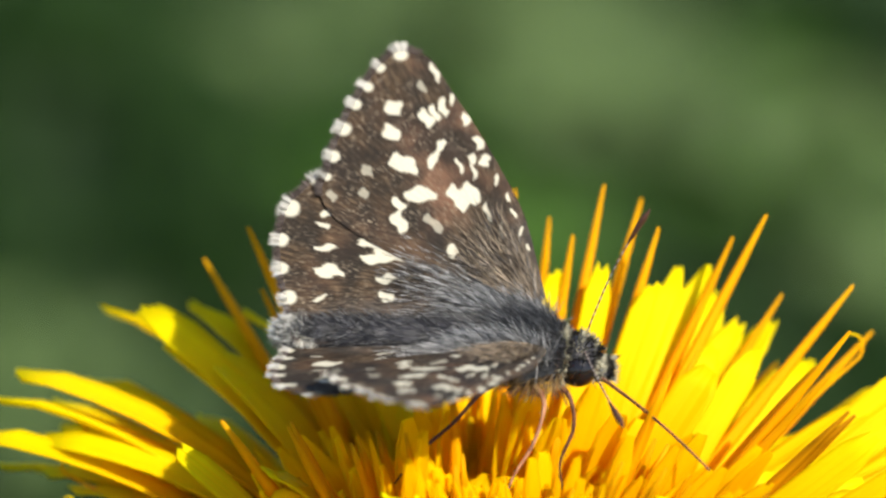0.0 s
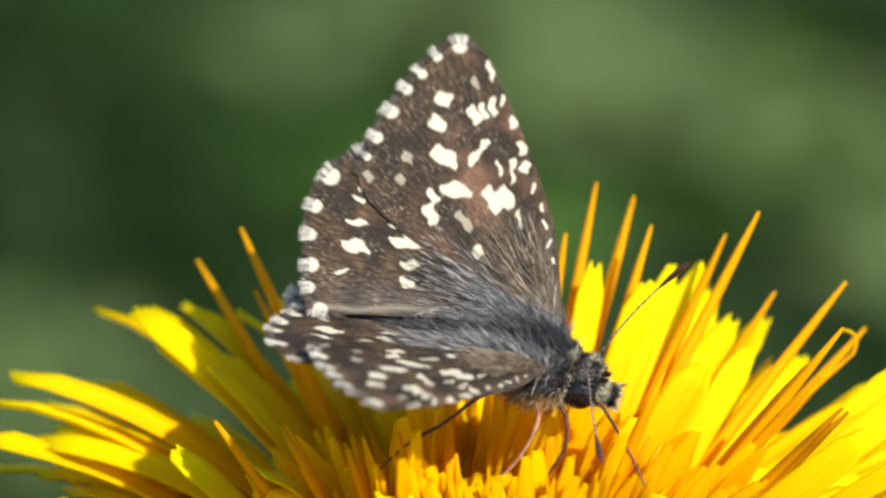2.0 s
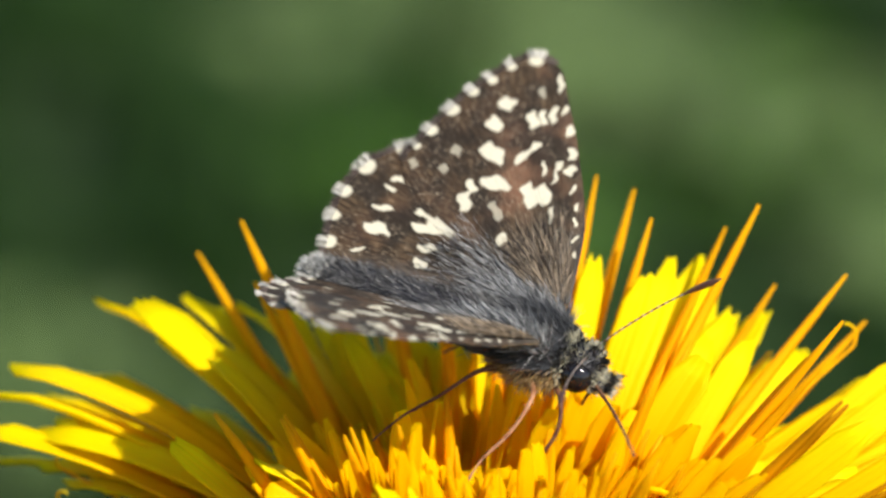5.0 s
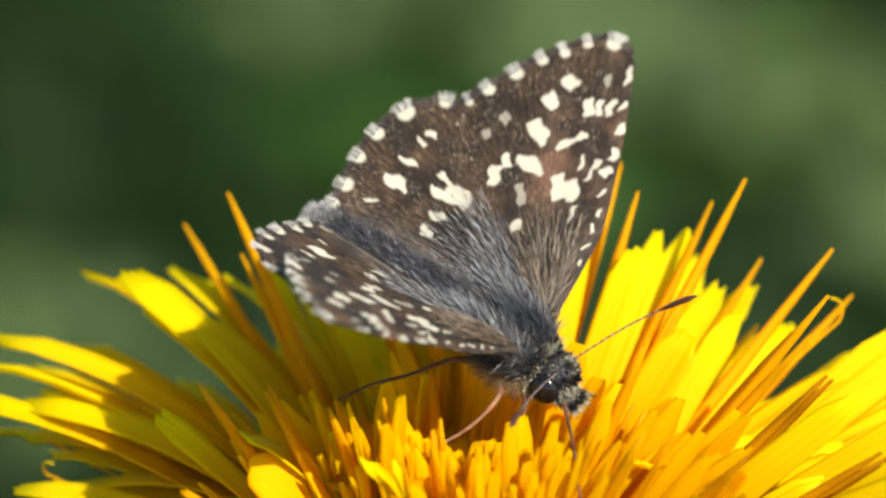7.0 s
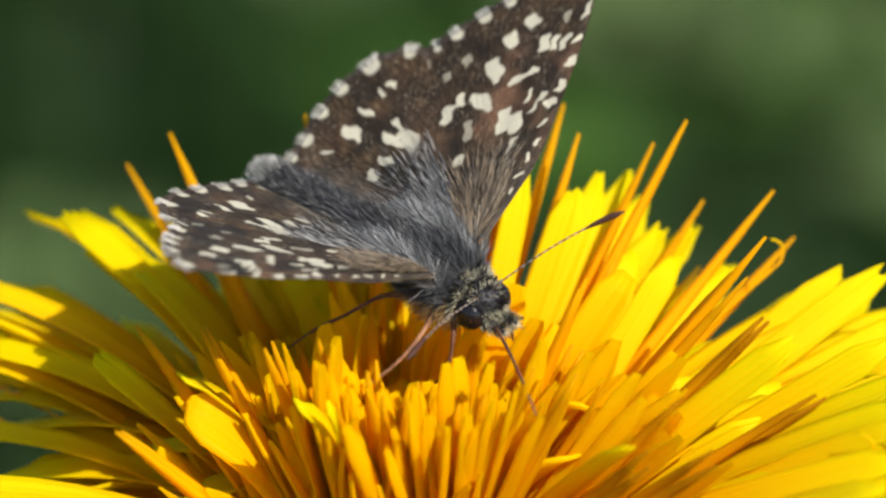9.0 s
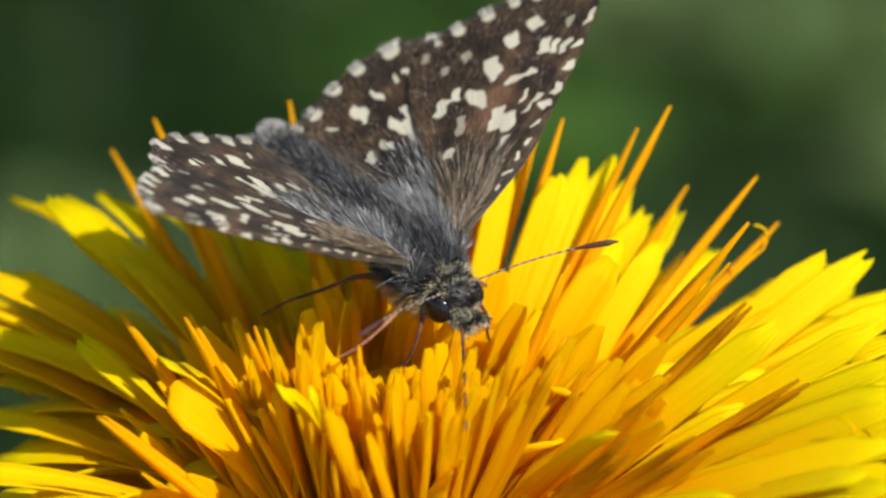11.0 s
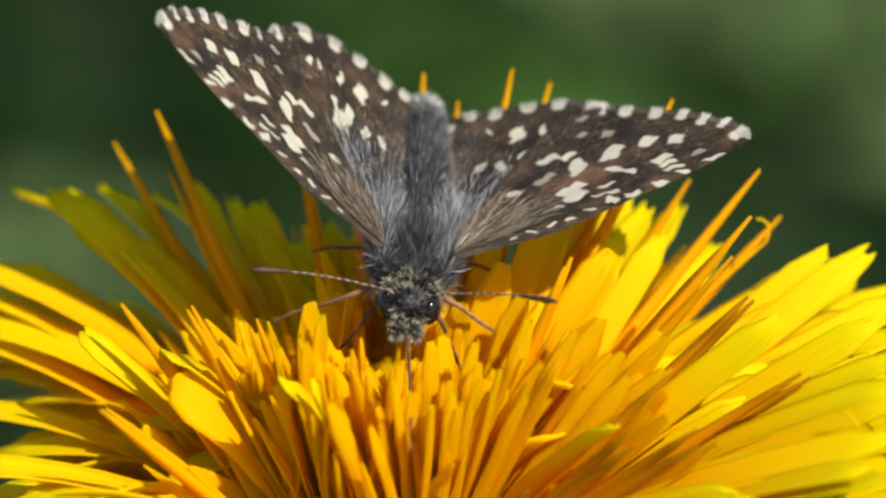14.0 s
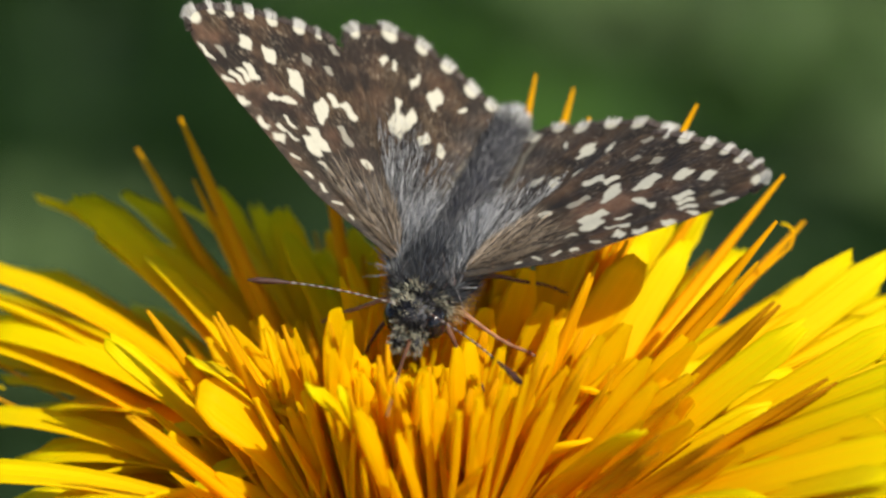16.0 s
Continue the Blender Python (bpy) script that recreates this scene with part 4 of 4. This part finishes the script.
# ---- movement ----
# the insect: seconds, place in mm, turn in degrees
BODY_ROWS = [
    (0, 0.93, 2.39, 174.45, 11.0, 3.0, -1.5),
    (0.5, 1.27, 2.35, 174.29, 8.2, 4.9, -4.1),
    (1, 1.05, 2.4, 174.46, 8.7, 1.7, -6.5),
    (1.5, 1.57, 2.3, 174.07, 10.8, 7.5, -9.7),
    (2, 1.52, 2.3, 174.01, 12.9, 10.3, -11.9),
    (2.5, 1.36, 2.39, 174.26, 8.6, 12.7, -14.6),
    (3, 1.5, 2.45, 174.38, 8.3, 9.5, -13.9),
    (3.5, 1.63, 2.46, 174.39, 5.0, 9.9, -15.9),
    (4, 1.65, 2.45, 174.41, 3.3, 9.1, -20.4),
    (6.5, 1.47, 2.49, 174.3, 2.7, 9.3, -21.7),
    (7, 1.4, 2.26, 173.45, 5.0, 20.4, -29.4),
    (7.5, 0.96, 2.44, 173.97, 3.9, 13.5, -35.5),
    (8, 0.81, 2.45, 173.94, 6.1, 11.0, -36.6),
    (8.5, 1.05, 2.4, 173.73, 5.7, 13.6, -40.4),
    (9, 1.1, 2.4, 173.78, 8.6, 9.0, -39.8),
    (9.5, 1.46, 2.23, 173.29, 9.2, 16.9, -36.7),
    (12, 0.72, 2.55, 173.88, 3.0, 11.1, -59.0),
    (12.5, 0.9, 2.43, 173.52, 1.1, 18.9, -62.8),
    (13, 0.89, 2.36, 173.27, 2.4, 19.6, -65.3),
    (13.5, 0.82, 2.41, 173.39, 3.4, 17.5, -65.5),
    (14, 1.0, 2.45, 173.45, -8.5, 14.2, -92.0),
    (14.5, 0.66, 2.3, 172.91, -3.2, 19.9, -101.0),
    (15, 0.63, 2.37, 173.07, -3.0, 14.2, -107.6),
    (15.5, 0.72, 2.54, 173.69, -2.9, 8.9, -108.9),
    (16, 1.01, 2.39, 173.18, -4.5, 16.5, -110.0),
]
# wings: seconds, then lift, sweep and twist of the left and right forewing, and by how much each hindwing differs
WING_ROWS = [
    (0, 26.2, 11.2, -3.2, 25.5, 2.5, -3.3, -1.6, -4.8, 2.7, -4.0, -1.9, -1.3),
    (0.5, 24.5, 11.0, -1.9, 25.9, 2.1, -2.2, -1.6, -4.1, 2.1, -3.2, -1.3, -1.0),
    (1, 24.1, 9.9, -3.6, 25.9, 1.8, -2.2, -1.6, -4.5, 1.7, -3.1, -1.2, -0.9),
    (1.5, 24.7, 11.4, -1.6, 25.5, 1.1, -2.0, -1.6, -4.7, 2.5, -3.3, -1.8, -1.0),
    (2, 24.5, 15.2, 1.2, 25.6, 3.1, -0.8, -1.6, -6.5, 3.0, -3.2, -1.9, -0.7),
    (2.5, 22.5, 16.0, 1.5, 25.0, 4.1, -0.7, -1.6, -5.8, 3.0, -2.6, -2.8, -0.7),
    (3, 24.2, 12.6, -1.9, 23.9, 4.9, -1.4, -1.6, -5.5, 3.2, -3.9, -5.0, -0.6),
    (3.5, 22.7, 12.6, -3.1, 24.1, 4.8, -2.3, -1.6, -6.0, 2.6, -2.9, -3.3, -0.8),
    (4, 23.6, 9.8, -4.7, 23.1, 5.8, -2.7, -1.6, -5.0, 2.9, -4.9, -3.1, -0.6),
    (6.5, 25.2, 6.5, -3.7, 25.9, 2.1, -1.4, -1.6, -1.7, 2.2, -3.1, -3.1, 0.0),
    (7, 27.6, 3.9, -2.4, 27.3, -1.5, -0.2, -1.6, -0.9, 2.1, -6.3, -1.4, 0.6),
    (7.5, 25.7, 1.5, -4.6, 26.6, -2.6, -2.1, -1.6, -0.4, 1.7, -3.3, 0.5, 0.6),
    (8, 25.8, -0.2, -4.9, 25.2, -4.6, -2.5, -1.6, 0.4, 1.5, -5.6, 3.5, 1.8),
    (8.5, 23.5, -1.3, -6.0, 27.4, -3.8, -2.3, -1.6, 1.0, 1.7, -3.4, 2.7, 1.3),
    (9, 28.1, -1.3, -6.2, 27.3, -5.9, -3.1, -1.6, 0.8, 1.5, -5.0, 3.2, 1.5),
    (9.5, 29.1, 0.0, -5.3, 28.5, -9.3, -2.1, -1.6, 0.1, 1.4, -4.5, 4.6, 2.0),
    (12, 24.6, 6.2, -9.8, 31.5, -5.2, -1.8, -1.6, -5.2, 3.6, -7.0, 4.4, 0.7),
    (12.5, 26.0, 5.7, -10.5, 34.7, -5.6, -1.3, -1.6, -5.1, 4.3, -7.4, 4.7, 0.7),
    (13, 26.3, 10.7, -11.3, 37.1, -5.7, -0.6, -1.2, -10.3, 4.5, -6.9, 4.4, 0.5),
    (13.5, 24.4, 12.6, -9.7, 35.4, -5.4, -0.5, -0.7, -12.0, 4.5, -7.2, 5.3, 0.3),
    (14, 20.8, 5.9, -6.4, 37.8, -5.8, -0.2, -1.3, -9.7, 2.5, -6.6, 6.7, -0.2),
    (14.5, 26.5, 4.0, -4.5, 38.5, -6.7, -0.5, -1.6, -8.8, 0.8, -6.5, 7.0, 0.2),
    (15, 20.9, 3.3, -4.1, 38.0, -4.4, -1.2, -1.6, -7.7, -0.1, -6.1, 6.0, 0.2),
    (15.5, 22.3, 1.6, -3.2, 36.0, -4.7, -2.2, -1.6, -6.7, -0.3, -5.8, 6.0, 0.1),
    (16, 21.6, 1.5, -2.1, 40.3, -6.4, -0.7, -1.6, -7.0, -0.1, -5.7, 7.4, 0.4),
]
# feelers and drinking tube: seconds and the way they point, in the body's space
LEFT_FEELER = [
    (0, 0.39, 0.15, 0.91),
    (1.5, 0.49, 0.19, 0.85),
    (3, 0.53, -0.04, 0.84),
    (4, 0.68, 0.13, 0.72),
    (6.5, 0.75, 0.13, 0.65),
    (7, 0.58, 0.28, 0.77),
    (8, 0.51, 0.63, 0.58),
    (9.5, 0.64, 0.55, 0.54),
    (12, 0.46, 0.88, 0.12),
    (12.5, 0.48, 0.87, 0.08),
    (13, 0.61, 0.76, 0.21),
    (14, 0.41, 0.82, 0.4),
    (14.5, 0.58, 0.77, 0.27),
    (15, 0.56, 0.82, 0.1),
    (15.5, 0.61, 0.77, 0.18),
    (16, 0.54, 0.84, 0.02),
]
RIGHT_FEELER = [
    (0, 0.29, -0.95, 0.12),
    (1.5, 0.33, -0.94, 0.1),
    (4, 0.22, -0.95, 0.21),
    (6.5, 0.18, -0.96, 0.2),
    (7, 0.19, -0.96, 0.21),
    (8, 0.27, -0.93, 0.23),
    (9.5, 0.26, -0.96, 0.14),
    (12, 0.24, -0.94, 0.25),
    (12.5, 0.16, -0.97, 0.17),
    (13, 0.08, -0.99, 0.07),
    (14, 0.22, -0.96, 0.17),
    (14.5, 0.26, -0.97, -0.01),
    (15, 0.28, -0.95, 0.1),
    (15.5, 0.19, -0.95, 0.24),
    (16, 0.27, -0.95, 0.14),
]
DRINKING = [
    (0, 0.64, -0.76, -0.06),
    (1.5, 0.46, -0.87, 0.14),
    (4, 0.54, -0.83, 0.15),
    (6.5, 0.5, -0.85, 0.15),
    (8.5, 0.89, -0.41, -0.19),
    (9.5, 0.62, -0.67, 0.41),
    (12, 0.85, -0.5, -0.18),
    (12.5, 0.86, -0.46, 0.22),
    (13.5, 0.91, -0.37, 0.17),
    (14, 1.0, 0.08, -0.03),
    (14.5, 0.95, 0.32, -0.0),
    (15, 0.97, 0.18, -0.16),
    (16, 0.93, 0.21, 0.29),
]


def wing_pose(lift, sweep, twist, side):
    turn = pose(0, 0, 0, 0, 0, sweep * side) @ pose(0, 0, 0, lift * side) @ pose(0, 0, 0, 0, twist, 0)
    return Matrix.Translation((HINGE[0] * MM, HINGE[1] * MM * side, HINGE[2] * MM)) @ turn


def pointed(base, d):
    q = Vector(d).to_track_quat("X", "Z").to_matrix().to_4x4()
    return Matrix.Translation(Vector(base) * MM) @ q


def motions():
    walk(butterfly, [(t, pose(x * MM, y * MM, z * MM, a, b, c)) for t, x, y, z, a, b, c in BODY_ROWS])
    walk(fore_l, [(r[0], wing_pose(r[1], r[2], r[3], 1)) for r in WING_ROWS])
    walk(fore_r, [(r[0], wing_pose(r[4], r[5], r[6], -1)) for r in WING_ROWS])
    walk(hind_l, [(r[0], wing_pose(r[1] + r[7], r[2] + r[8], r[3] + r[9], 1)) for r in WING_ROWS])
    walk(hind_r, [(r[0], wing_pose(r[4] + r[10], r[5] + r[11], r[6] + r[12], -1)) for r in WING_ROWS])
    walk(antenna_l, [(t, pointed((3.0, 0.45, 0.4), d)) for t, *d in LEFT_FEELER])
    walk(antenna_r, [(t, pointed((3.0, -0.45, 0.4), d)) for t, *d in RIGHT_FEELER])
    walk(proboscis, [(t, pointed((3.3, 0, -0.85), d)) for t, *d in DRINKING])


motions()
